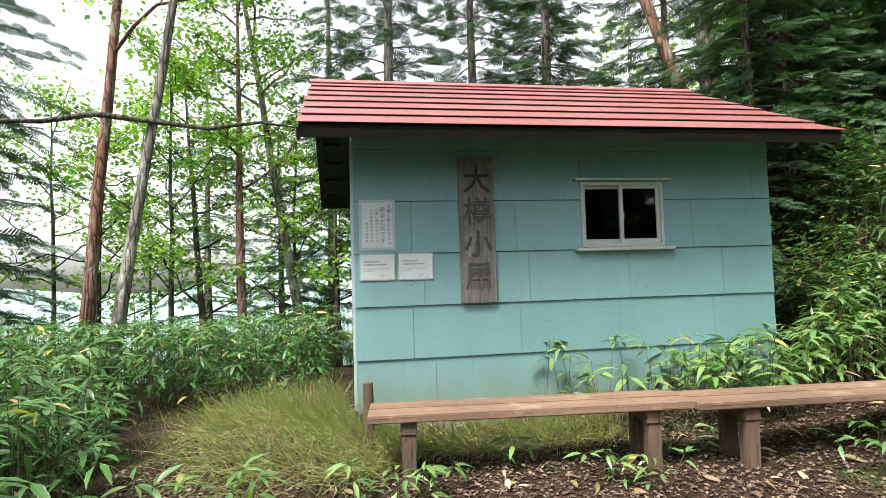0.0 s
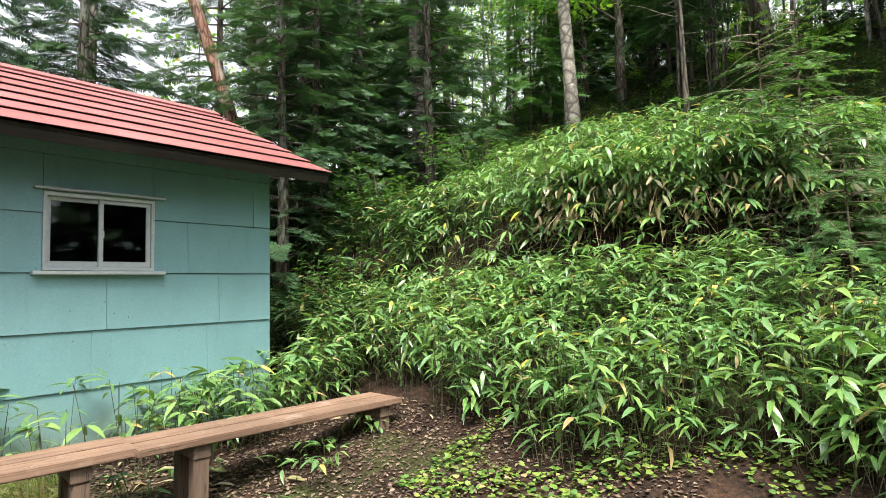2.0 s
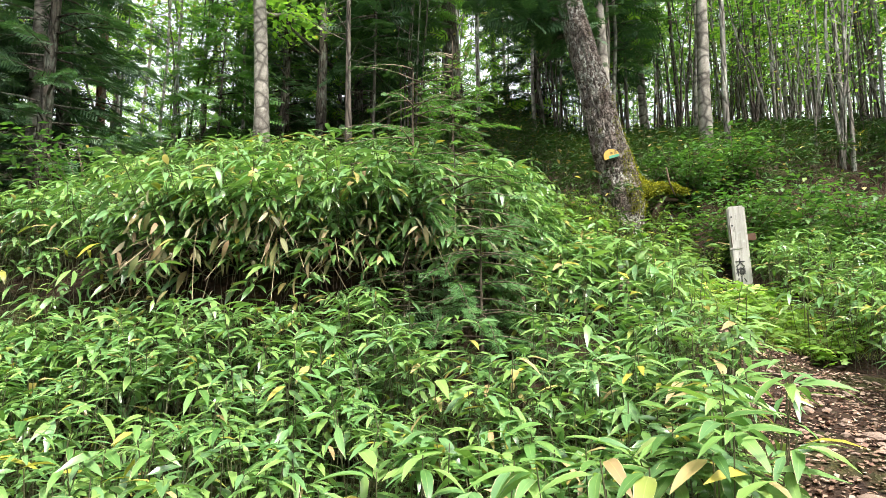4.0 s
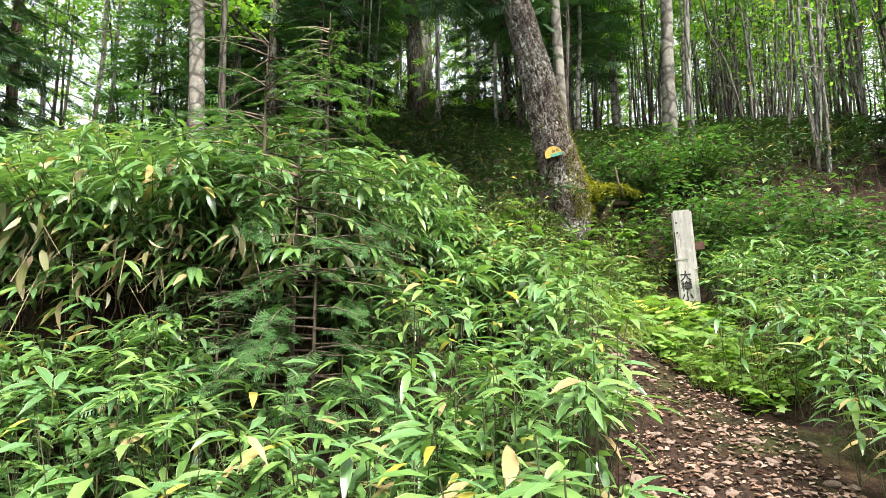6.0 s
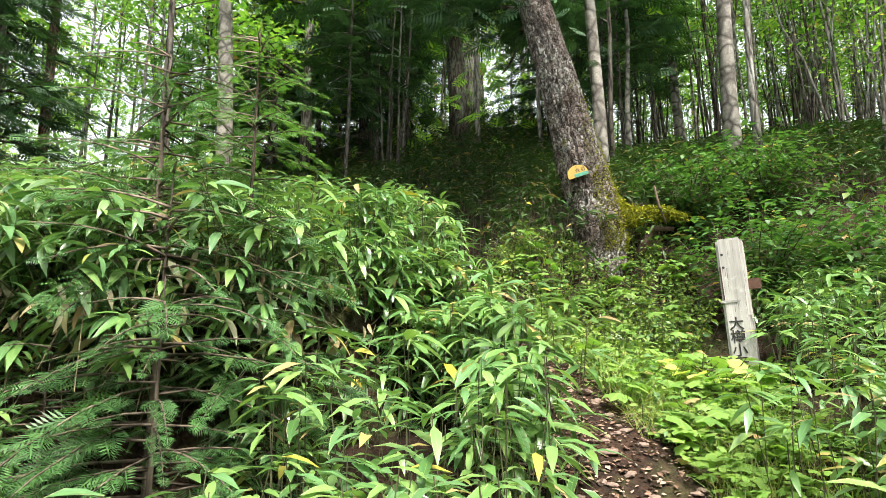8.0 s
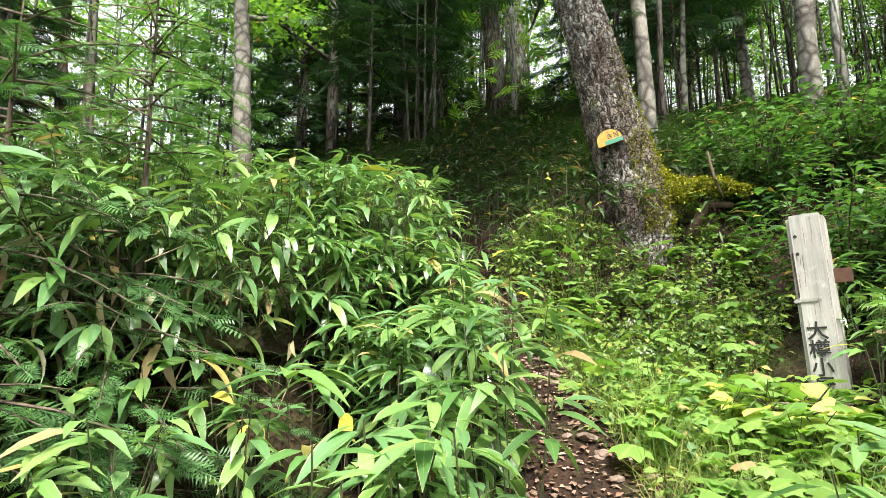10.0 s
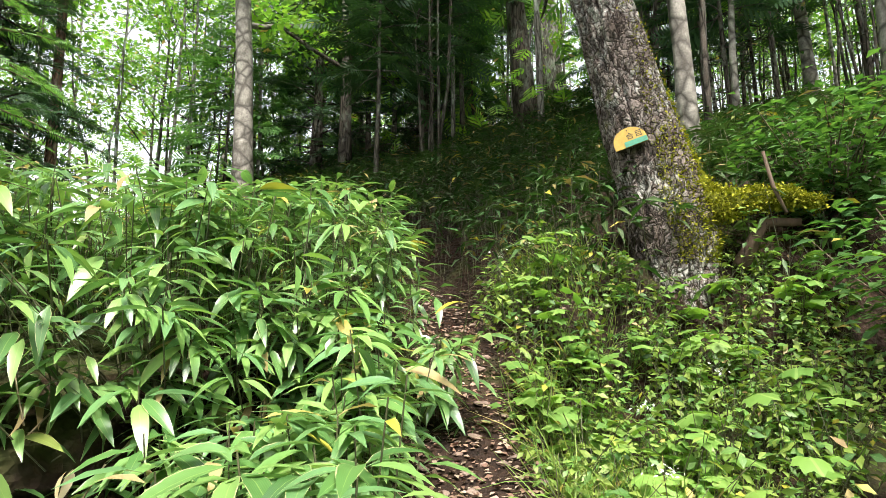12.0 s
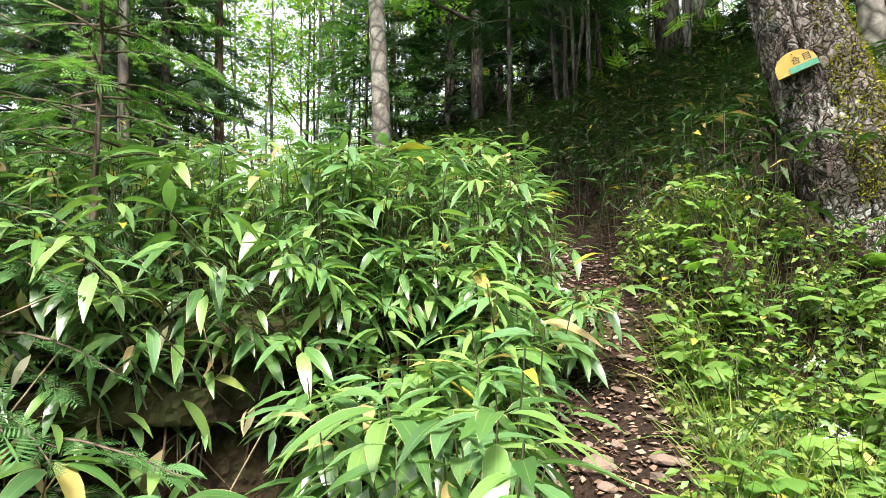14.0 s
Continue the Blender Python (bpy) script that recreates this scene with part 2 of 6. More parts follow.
blade("herb_single", [(0.10, 0.21, 0.04), (0.15, 0.28, 0.055), (0.21, 0.34, 0.07), (0.13, 0.24, 0.045)], 0.02, 0.5, 0.35, single=True)
blade("weed_leaf", [(0.045, 0.115, 0.022), (0.08, 0.175, 0.032), (0.13, 0.235, 0.042), (0.19, 0.26, 0.05)], 0.03, 0.5, 0.25)
blade("pale_leaf", [(0.55, 0.60, 0.12), (0.42, 0.55, 0.12), (0.60, 0.58, 0.20)], 0.03, 0.5, 0.35)
blade("grass_blade", [(0.10, 0.20, 0.035), (0.16, 0.27, 0.05), (0.22, 0.32, 0.07), (0.30, 0.34, 0.10)], 0.06, 0.6, 0.3)
blade("straw", [(0.25, 0.19, 0.09), (0.36, 0.30, 0.16), (0.24, 0.25, 0.10), (0.20, 0.26, 0.09)], 0, 0.7, 0.2, glow=(1.1, 1.0, 0.9))
blade("tree_leaf", [(0.075, 0.19, 0.035), (0.12, 0.27, 0.045), (0.17, 0.34, 0.055), (0.24, 0.40, 0.07)], 0.02, 0.5, 0.5)
blade("tree_leaf_dark", [(0.030, 0.085, 0.020), (0.05, 0.13, 0.030), (0.08, 0.17, 0.04)], 0.015, 0.5, 0.35)
blade("needles", [(0.022, 0.062, 0.026), (0.034, 0.085, 0.034), (0.05, 0.115, 0.045)], 0, 0.55, 0.18)
blade("needles_blue", [(0.045, 0.105, 0.07), (0.065, 0.14, 0.088), (0.09, 0.175, 0.10)], 0, 0.55, 0.18)
blade("needles_light", [(0.05, 0.135, 0.035), (0.075, 0.19, 0.045), (0.11, 0.24, 0.06)], 0, 0.5, 0.25)
blade("needles_bank", [(0.032, 0.09, 0.026), (0.05, 0.13, 0.036), (0.075, 0.175, 0.048)], 0, 0.5, 0.2)
blade("needles_young", [(0.06, 0.16, 0.036), (0.095, 0.22, 0.05), (0.14, 0.28, 0.065)], 0, 0.5, 0.3)
blade("moss_leaf", [(0.10, 0.115, 0.012), (0.19, 0.20, 0.018), (0.29, 0.28, 0.028)], 0, 0.9, 0.15, spec=0.1)
blade("litter_leaf", [(0.046, 0.025, 0.019), (0.08, 0.044, 0.032), (0.125, 0.073, 0.052), (0.030, 0.017, 0.013), (0.20, 0.145, 0.105)], 0, 0.75, 0.05, glow=(1.0, 0.9, 0.8))
blade("trail_chip", [(0.12, 0.060, 0.040), (0.20, 0.108, 0.076), (0.27, 0.16, 0.115), (0.08, 0.04, 0.028), (0.35, 0.25, 0.19)], 0, 0.75, 0.05, glow=(1.0, 0.9, 0.8))
bark("bark_grey", (0.10, 0.085, 0.07), (0.27, 0.25, 0.22), lichen=(0.40, 0.42, 0.36))
bark("bark_dark", (0.045, 0.037, 0.030), (0.14, 0.115, 0.095), lichen=(0.20, 0.21, 0.17))
bark("bark_red", (0.13, 0.065, 0.045), (0.28, 0.16, 0.115), lichen=(0.30, 0.26, 0.22))
bark("bark_birch", (0.17, 0.15, 0.13), (0.42, 0.385, 0.335), lichen=(0.12, 0.105, 0.09), scale=6, stretch=(1, 1, 1.1), depth=0.012, plates=0.5)
old_bark()
bark("twig_bark", (0.10, 0.075, 0.055), (0.22, 0.17, 0.13))
SIDING, ROOF, SOIL = siding_material(), roof_material(), ground_material()
wood_material("bench_wood", (0.125, 0.075, 0.05), (0.245, 0.155, 0.105), (0.35, 9, 9), worn=(0.29, 0.215, 0.165))
wood_material("leg_wood", (0.075, 0.05, 0.036), (0.16, 0.11, 0.08), (9, 9, 0.5))
wood_material("board_wood", (0.07, 0.066, 0.062), (0.20, 0.193, 0.185), (14, 14, 0.5), worn=(0.27, 0.262, 0.255))
wood_material("post_wood", (0.27, 0.25, 0.225), (0.50, 0.475, 0.44), (10, 10, 0.35), worn=(0.58, 0.56, 0.53))
wood_material("dark_timber", (0.016, 0.013, 0.011), (0.045, 0.036, 0.03), (0.5, 9, 9))
wood_material("root_wood", (0.05, 0.032, 0.022), (0.14, 0.09, 0.06), (5, 5, 1))
plain("ink", (0.014, 0.013, 0.012), 0.6)
plain("faded_ink", (0.045, 0.043, 0.043), 0.7)
plain("grey_ink", (0.16, 0.16, 0.17), 0.7)
plain("pale_ink", (0.33, 0.33, 0.35), 0.7)
plain("laminate", (0.50, 0.54, 0.56), 0.3, vary=0.06)
plain("laminate_film", (0.36, 0.44, 0.45), 0.25, vary=0.05)
plain("aluminium", (0.45, 0.48, 0.49), 0.42, 0.35, vary=0.1)
plain("concrete", (0.22, 0.21, 0.19), 0.9, vary=0.3, bump=0.4)
plain("inner_board", (0.03, 0.026, 0.022), 0.8)
plain("plaque_yellow", (0.43, 0.275, 0.04), 0.5, vary=0.2, scale=20)
plain("plaque_green", (0.06, 0.25, 0.15), 0.5, vary=0.25, scale=20)
plain("stone", (0.21, 0.148, 0.115), 0.85, vary=0.35, scale=14, bump=0.5)
plain("moss", (0.12, 0.125, 0.016), 0.95, vary=0.6, scale=22, bump=0.9, spec=0.1)
plain("rusty_metal", (0.10, 0.05, 0.03), 0.8, 0.3, vary=0.4, scale=25)
plain("flower", (0.72, 0.72, 0.66), 0.7, vary=0.05)
_g = Mat("window_glass", 0.03)
_g.color((0.30, 0.33, 0.34))
_g.b.inputs["Transmission Weight"].default_value = 1.0
_g.b.inputs["IOR"].default_value = 1.45
MATS["glass"] = _g.m
# distant forest: the haze of distance is mixed into this pale blue-green
_f = Mat("hazy_mountain_forest", 0.95, spec=0.1)
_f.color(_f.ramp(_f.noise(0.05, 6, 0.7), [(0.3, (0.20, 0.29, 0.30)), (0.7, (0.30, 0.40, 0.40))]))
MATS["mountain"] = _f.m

# ---------------------------------------------------------------- building helpers
rng = np.random.default_rng(7)


def mesh_from(verts, faces, mat, smooth=False):
    me = bpy.data.meshes.new("mesh")
    me.from_pydata([tuple(v) for v in verts], [], [tuple(f) for f in faces])
    if smooth:
        me.polygons.foreach_set("use_smooth", [True] * len(me.polygons))
    me.materials.append(mat)
    return me


def part(name, data, material, parent, label="", m=None):
    """Links a bmesh or mesh as one mesh object under a thing or a part."""
    if isinstance(data, bmesh.types.BMesh):
        me = bpy.data.meshes.new(name)
        data.to_mesh(me)
        data.free()
        me.materials.append(material)
        data = me
    ob = new(name, data)
    ob.parent = parent
    if m is not None:
        ob.matrix_basis = m
    if label:
        tagged(ob, label)
    return ob


def thing(name, label, category, m=None, group="", kind=""):
    ob = new(name)
    ob.empty_display_size = 0.2
    if m is not None:
        ob.matrix_basis = m
    return tagged(ob, label, category, group, kind)


def box(x0, y0, z0, x1, y1, z1, bevel=0.0, jitter=0.0):
    bm = bmesh.new()
    bmesh.ops.create_cube(bm, size=1)
    for v in bm.verts:
        v.co = Vector(((x0 + x1) / 2 + v.co.x * (x1 - x0), (y0 + y1) / 2 + v.co.y * (y1 - y0), (z0 + z1) / 2 + v.co.z * (z1 - z0)))
        if jitter:
            v.co += Vector((random.uniform(-1, 1), random.uniform(-1, 1), random.uniform(-1, 1))) * jitter
    if bevel:
        bmesh.ops.bevel(bm, geom=bm.edges[:], offset=bevel, segments=2, affect="EDGES")
    return bm


def tube(points, radii, sides=8, rough=0.0, cap=True, seed=0):
    """A tapered, slightly uneven tube along points: vertices and faces."""
    r = np.random.default_rng(seed)
    pts = np.array(points, float)
    radii = np.array(radii, float)
    d = np.gradient(pts, axis=0)
    d /= np.linalg.norm(d, axis=1)[:, None] + 1e-9
    ref = np.array([0.0, 1.0, 0.13]) if abs(d[:, 2]).mean() > 0.6 else np.array([0.1, 0.05, 1.0])
    a = np.cross(d, ref)
    a /= np.linalg.norm(a, axis=1)[:, None] + 1e-9
    b = np.cross(d, a)
    th = np.arange(sides) * 2 * np.pi / sides
    rr = radii[:, None] * (1 + rough * r.uniform(-1, 1, (len(pts), sides)))
    v = pts[:, None] + rr[..., None] * (np.cos(th)[None, :, None] * a[:, None] + np.sin(th)[None, :, None] * b[:, None])
    v = v.reshape(-1, 3)
    i, j = np.meshgrid(np.arange(len(pts) - 1), np.arange(sides), indexing="ij")
    k = (j + 1) % sides
    f = np.stack([i * sides + j, i * sides + k, (i + 1) * sides + k, (i + 1) * sides + j], -1).reshape(-1, 4)
    f = [tuple(q) for q in f]
    if cap:
        f += [tuple(range(sides))[::-1], tuple(range((len(pts) - 1) * sides, len(pts) * sides))]
    return v, f


class Heap:
    """Collects vertices and faces of several pieces of one part."""

    def __init__(self):
        self.v, self.f, self.n = [], [], 0

    def add(self, vf):
        v, f = vf
        self.v.extend(map(tuple, v))
        self.f.extend(tuple(int(i) + self.n for i in q) for q in f)
        self.n += len(v)

    def mesh(self, mat, smooth=True):
        return mesh_from(self.v, self.f, mat, smooth)


def blade_template(seg, width, droop=0.18, fold=0.12, shape="lance"):
    """A leaf 1 long along +y: two strips folded at the rib. Returns vertices, quads, uv."""
    t = np.linspace(0, 1, seg + 1)
    if shape == "lance":
        w = np.sin(np.pi * np.clip(t, 0, 1) ** 0.78) ** 0.85
    elif shape == "round":
        w = np.sqrt(np.clip(1 - (2 * t - 1) ** 2, 0, 1)) * 1.0
    else:
        w = (1 - t) ** 0.6
        w[0] = 0.7
    w = w * width / 2
    w[-1] = 0.0
    v, uv = [], []
    for i, s in enumerate(t):
        z = 0.25 * droop * s - 1.25 * droop * s * s
        for side in (-1, 0, 1):
            v.append((side * w[i], s * (1 - 0.15 * droop), z + abs(side) * fold * w[i] * 2))
            uv.append((0.5 + 0.5 * side, s))
    f = []
    for i in range(seg):
        a = i * 3
        f += [(a, a + 1, a + 4, a + 3), (a + 1, a + 2, a + 5, a + 4)]
    return np.array(v), np.array(f), np.array(uv)


def frond_template(n=7, spread=0.42, needle=0.05, droop=0.15):
    """A flat conifer or fern spray 1 long along +y: a twig with side twigs."""
    v, f, uv = [], [], []

    def strip(a, b, w):
        a, b = np.array(a), np.array(b)
        d = b - a
        s = np.array([-d[1], d[0], 0]) / (np.linalg.norm(d[:2]) + 1e-9) * w / 2
        k = len(v)
        v.extend([a, a + d * 0.5 + s, b, a + d * 0.5 - s])
        uv.extend([(0.3, 0), (1, 0.5), (0.3, 1), (0, 0.5)])
        f.append((k, k + 1, k + 2, k + 3))
    strip((0, 0, 0), (0, 1, -droop), needle)
    for i in range(n):
        s = 0.08 + 0.82 * i / n
        ln = spread * (1 - s) ** 0.55 * (0.85 + 0.3 * ((i * 7) % 5) / 5)
        for side in (-1, 1):
            strip((0, s, -droop * s * s), (side * ln, s + ln * 0.62, -droop * (s + .2) ** 2 - 0.05), needle * 1.15)
    return np.array(v), np.array(f), np.array(uv)


def frames_of(d, up_jit):
    """Rotation matrices whose y axis is d, with the leaf's face turned up, jittered."""
    d = d / (np.linalg.norm(d, axis=1)[:, None] + 1e-9)
    up = np.zeros_like(d)
    up[:, 2] = 1
    up = up + up_jit
    x = np.cross(d, up)
    x /= np.linalg.norm(x, axis=1)[:, None] + 1e-9
    z = np.cross(x, d)
    return np.stack([x, d, z], axis=2)


def scatter(template, R, S, P, mat):
    """One mesh of many copies of a quad template: R (k,3,3), S (k,) or (k,3), P (k,3)."""
    tv, tf, tuv = template
    k, n, q = len(P), len(tv), len(tf)
    S = np.asarray(S)
    S = S[:, None] if S.ndim == 1 else S
    local = tv[None] * S[:, None, :] if S.shape[1] == 3 else tv[None] * S[:, :, None]
    V = np.einsum("kij,knj->kni", R, local) + P[:, None, :]
    Fc = (tf[None] + (np.arange(k) * n)[:, None, None]).reshape(-1)
    me = bpy.data.meshes.new("leaves")
    me.vertices.add(k * n)
    me.vertices.foreach_set("co", V.reshape(-1).astype(np.float32))
    me.loops.add(k * q * 4)
    me.loops.foreach_set("vertex_index", Fc.astype(np.int32))
    me.polygons.add(k * q)
    me.polygons.foreach_set("loop_start", np.arange(0, k * q * 4, 4, dtype=np.int32))
    me.polygons.foreach_set("use_smooth", np.ones(k * q, dtype=bool))
    uv = me.uv_layers.new(name="UVMap")
    uv.uv.foreach_set("vector", np.tile(tuv[tf.reshape(-1)], (k, 1)).reshape(-1).astype(np.float32))
    me.update(calc_edges=True)
    me.materials.append(mat)
    return me


def spread(n, lo, hi):
    return rng.uniform(lo, hi, n)


# ---------------------------------------------------------------- ground
TRAIL = np.array([(-6.0, -0.9, 0.0), (0.0, 0.6, 0.0), (2.4, 0.0, 0.15), (4.0, -1.4, 0.50), (5.0, -1.85, 0.74), (6.4, -2.1, 1.02), (7.4, -2.1, 1.30), (8.6, -1.60, 1.78),
                  (9.7, -0.98, 2.18), (11.0, -0.25, 2.68), (11.9, 0.60, 3.15), (12.3, 2.0, 3.6), (12.2, 3.6, 3.8), (13.5, 5.5, 4.4)])
PROFILE_X = np.array([-60, -8, 0, 3.5, 4.6, 5.5, 7, 8, 10, 12, 14, 17, 20, 24, 28, 40, 90.0])
PROFILE_Z = np.array([-3, -0.2, 0, 0.1, 0.22, 0.5, 1.0, 1.35, 1.9, 2.5, 3.6, 5.25, 7.0, 9.2, 10.3, 11.5, 10.0])


def smooth(t):
    t = np.clip(t, 0, 1)
    return t * t * (3 - 2 * t)


_fx = np.arange(-60, 90, 0.1)
_fz = np.convolve(np.pad(np.interp(_fx, PROFILE_X, PROFILE_Z), 6, mode="edge"), np.ones(13) / 13, mode="valid")


def trail_at(x, y):
    """Distance from the trail's middle line, and the trail's height there."""
    best, zz = np.full(np.shape(x), 1e9), np.zeros(np.shape(x))
    for a, b in zip(TRAIL[:-1], TRAIL[1:]):
        d = b[:2] - a[:2]
        t = np.clip(((x - a[0]) * d[0] + (y - a[1]) * d[1]) / (d @ d), 0, 1)
        q = np.hypot(x - a[0] - t * d[0], y - a[1] - t * d[1])
        near = q < best
        best = np.where(near, q, best)
        zz = np.where(near, a[2] + t * (b[2] - a[2]), zz)
    return best, zz


def bank_x(y):
    return np.interp(y, [-6, -3, -2.5, -1.8, -1.2, -0.5, 0.0, 0.5, 1.6, 3.5, 6, 12], [13, 12.4, 11.6, 11.0, 10.5, 9.3, 8.1, 7.35, 6.9, 6.5, 6.3, 7.5])


def ground_z(x, y):
    x, y = np.asarray(x, float), np.asarray(y, float)
    z = np.interp(x, _fx, _fz)
    z = z + 0.9 * smooth((x - bank_x(y) + 0.15) / np.interp(y, [-1.6, -0.4, 0.3], [1.6, 1.3, 0.45]))
    z = z - 0.30 * np.maximum(0, y - 8.5) * smooth((y - 8.5) / 5) * (1 - 0.75 * smooth((x - 6) / 8))
    z = z - 0.06 * np.maximum(0, -y - 7)
    z = z - smooth((1.6 - y) / 3.6) * np.interp(x, [13, 15, 17, 20, 24, 28, 40], [0, 0.2, 0.55, 1.2, 2.6, 3.7, 5.2])
    d, tz = trail_at(x, y)
    w = 1 - smooth((d - np.where(x > 7.6, 0.16, 0.35)) / np.where(x > 7.6, 0.6, 1.1))
    z = z + 0.55 * np.exp(-(x - 8.0) ** 2 / 3.2 - (y - 2.4) ** 2 / 5.5) + 0.22 * np.exp(-((x + 0.1) ** 2 + (y - 5.4) ** 2) / 0.9)
    z = z * (1 - w) + tz * w
    far = np.hypot(x - 5, y)
    z = np.maximum(z, -38)
    z = z + 0.05 * np.sin(x * 1.9 + np.sin(y * 1.3)) * np.cos(y * 1.7 + 0.6) * np.where(far < 60, 1, 0)
    z = z + 0.018 * np.sin(x * 7.1 + y * 2.0) * np.sin(y * 6.3 - x * 1.1)
    hills = 120 * smooth((far - 300) / 600) * (0.6 + 0.4 * np.sin(np.arctan2(y, x - 5) * 5 + 1.0) + 0.15 * np.sin(np.arctan2(y, x - 5) * 13))
    return z + hills


def axis(lo, hi, fine_lo, fine_hi, step):
    fine = np.arange(fine_lo, fine_hi + step / 2, step)
    out_r = fine_hi + step * np.cumsum(1.16 ** np.arange(1, 70))
    out_l = fine_lo - step * np.cumsum(1.16 ** np.arange(1, 70))
    return np.concatenate([out_l[out_l > lo][::-1], fine, out_r[out_r < hi]])


def build_ground():
    gx, gy = axis(-1500, 1500, -5, 15, 0.13), axis(-1500, 1500, -6, 10, 0.13)
    X, Y = np.meshgrid(gx, gy, indexing="ij")
    Z = ground_z(X, Y)
    v = np.stack([X, Y, Z], -1).reshape(-1, 3)
    n, m = len(gx), len(gy)
    i, j = np.meshgrid(np.arange(n - 1), np.arange(m - 1), indexing="ij")
    f = np.stack([i * m + j, (i + 1) * m + j, (i + 1) * m + j + 1, i * m + j + 1], -1).reshape(-1, 4)
    me = mesh_from(v, f, SOIL, True)
    # beyond 120 m the ground takes the colour with haze painted in
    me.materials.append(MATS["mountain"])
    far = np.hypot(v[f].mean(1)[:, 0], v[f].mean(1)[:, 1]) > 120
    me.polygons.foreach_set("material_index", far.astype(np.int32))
    tagged(new("ground", me), "brown forest floor of soil, litter and moss rising to a wooded hill", "ground", kind="structure")


build_ground()


def gz(x, y):
    return float(ground_z(x, y))


# ---------------------------------------------------------------- hut
HUT = pose(0.35, 5.13, 0.0, 0, 0, -2.4)
U0, U1, DEPTH, EAVE_Z, OVER = -0.045, 4.05, 3.6, 2.62, 0.6
RIDGE_V, RIDGE_Z = 1.8, 3.76
SLOPE = (RIDGE_Z - EAVE_Z) / (RIDGE_V + OVER)
RU0, RU1 = -0.50, 4.42
WIN = (2.06, 1.63, 2.90, 2.25)


def glyphs(name, body, size, material, parent, m, label="", step=None, mirror=False, thick=0.002, squash=1.0, bold=0.0):
    """Characters set one under another as raised meshes."""
    for i, ch in enumerate(body):
        if ch == " ":
            continue
        c = bpy.data.curves.new("glyph", "FONT")
        c.body, c.size, c.align_x, c.extrude = ch, size, "CENTER", thick
        c.resolution_u = 2
        c.offset = bold * size
        tmp = new("glyph", c)
        bpy.context.view_layer.update()
        me = bpy.data.meshes.new_from_object(tmp)
        bpy.data.objects.remove(tmp)
        me.materials.clear()
        me.materials.append(material)
        part(name, me, material, parent, label, m @ pose(0, -i * (step or size * 1.05), 0) @ Matrix.Diagonal((squash, 1, 1, 1)))


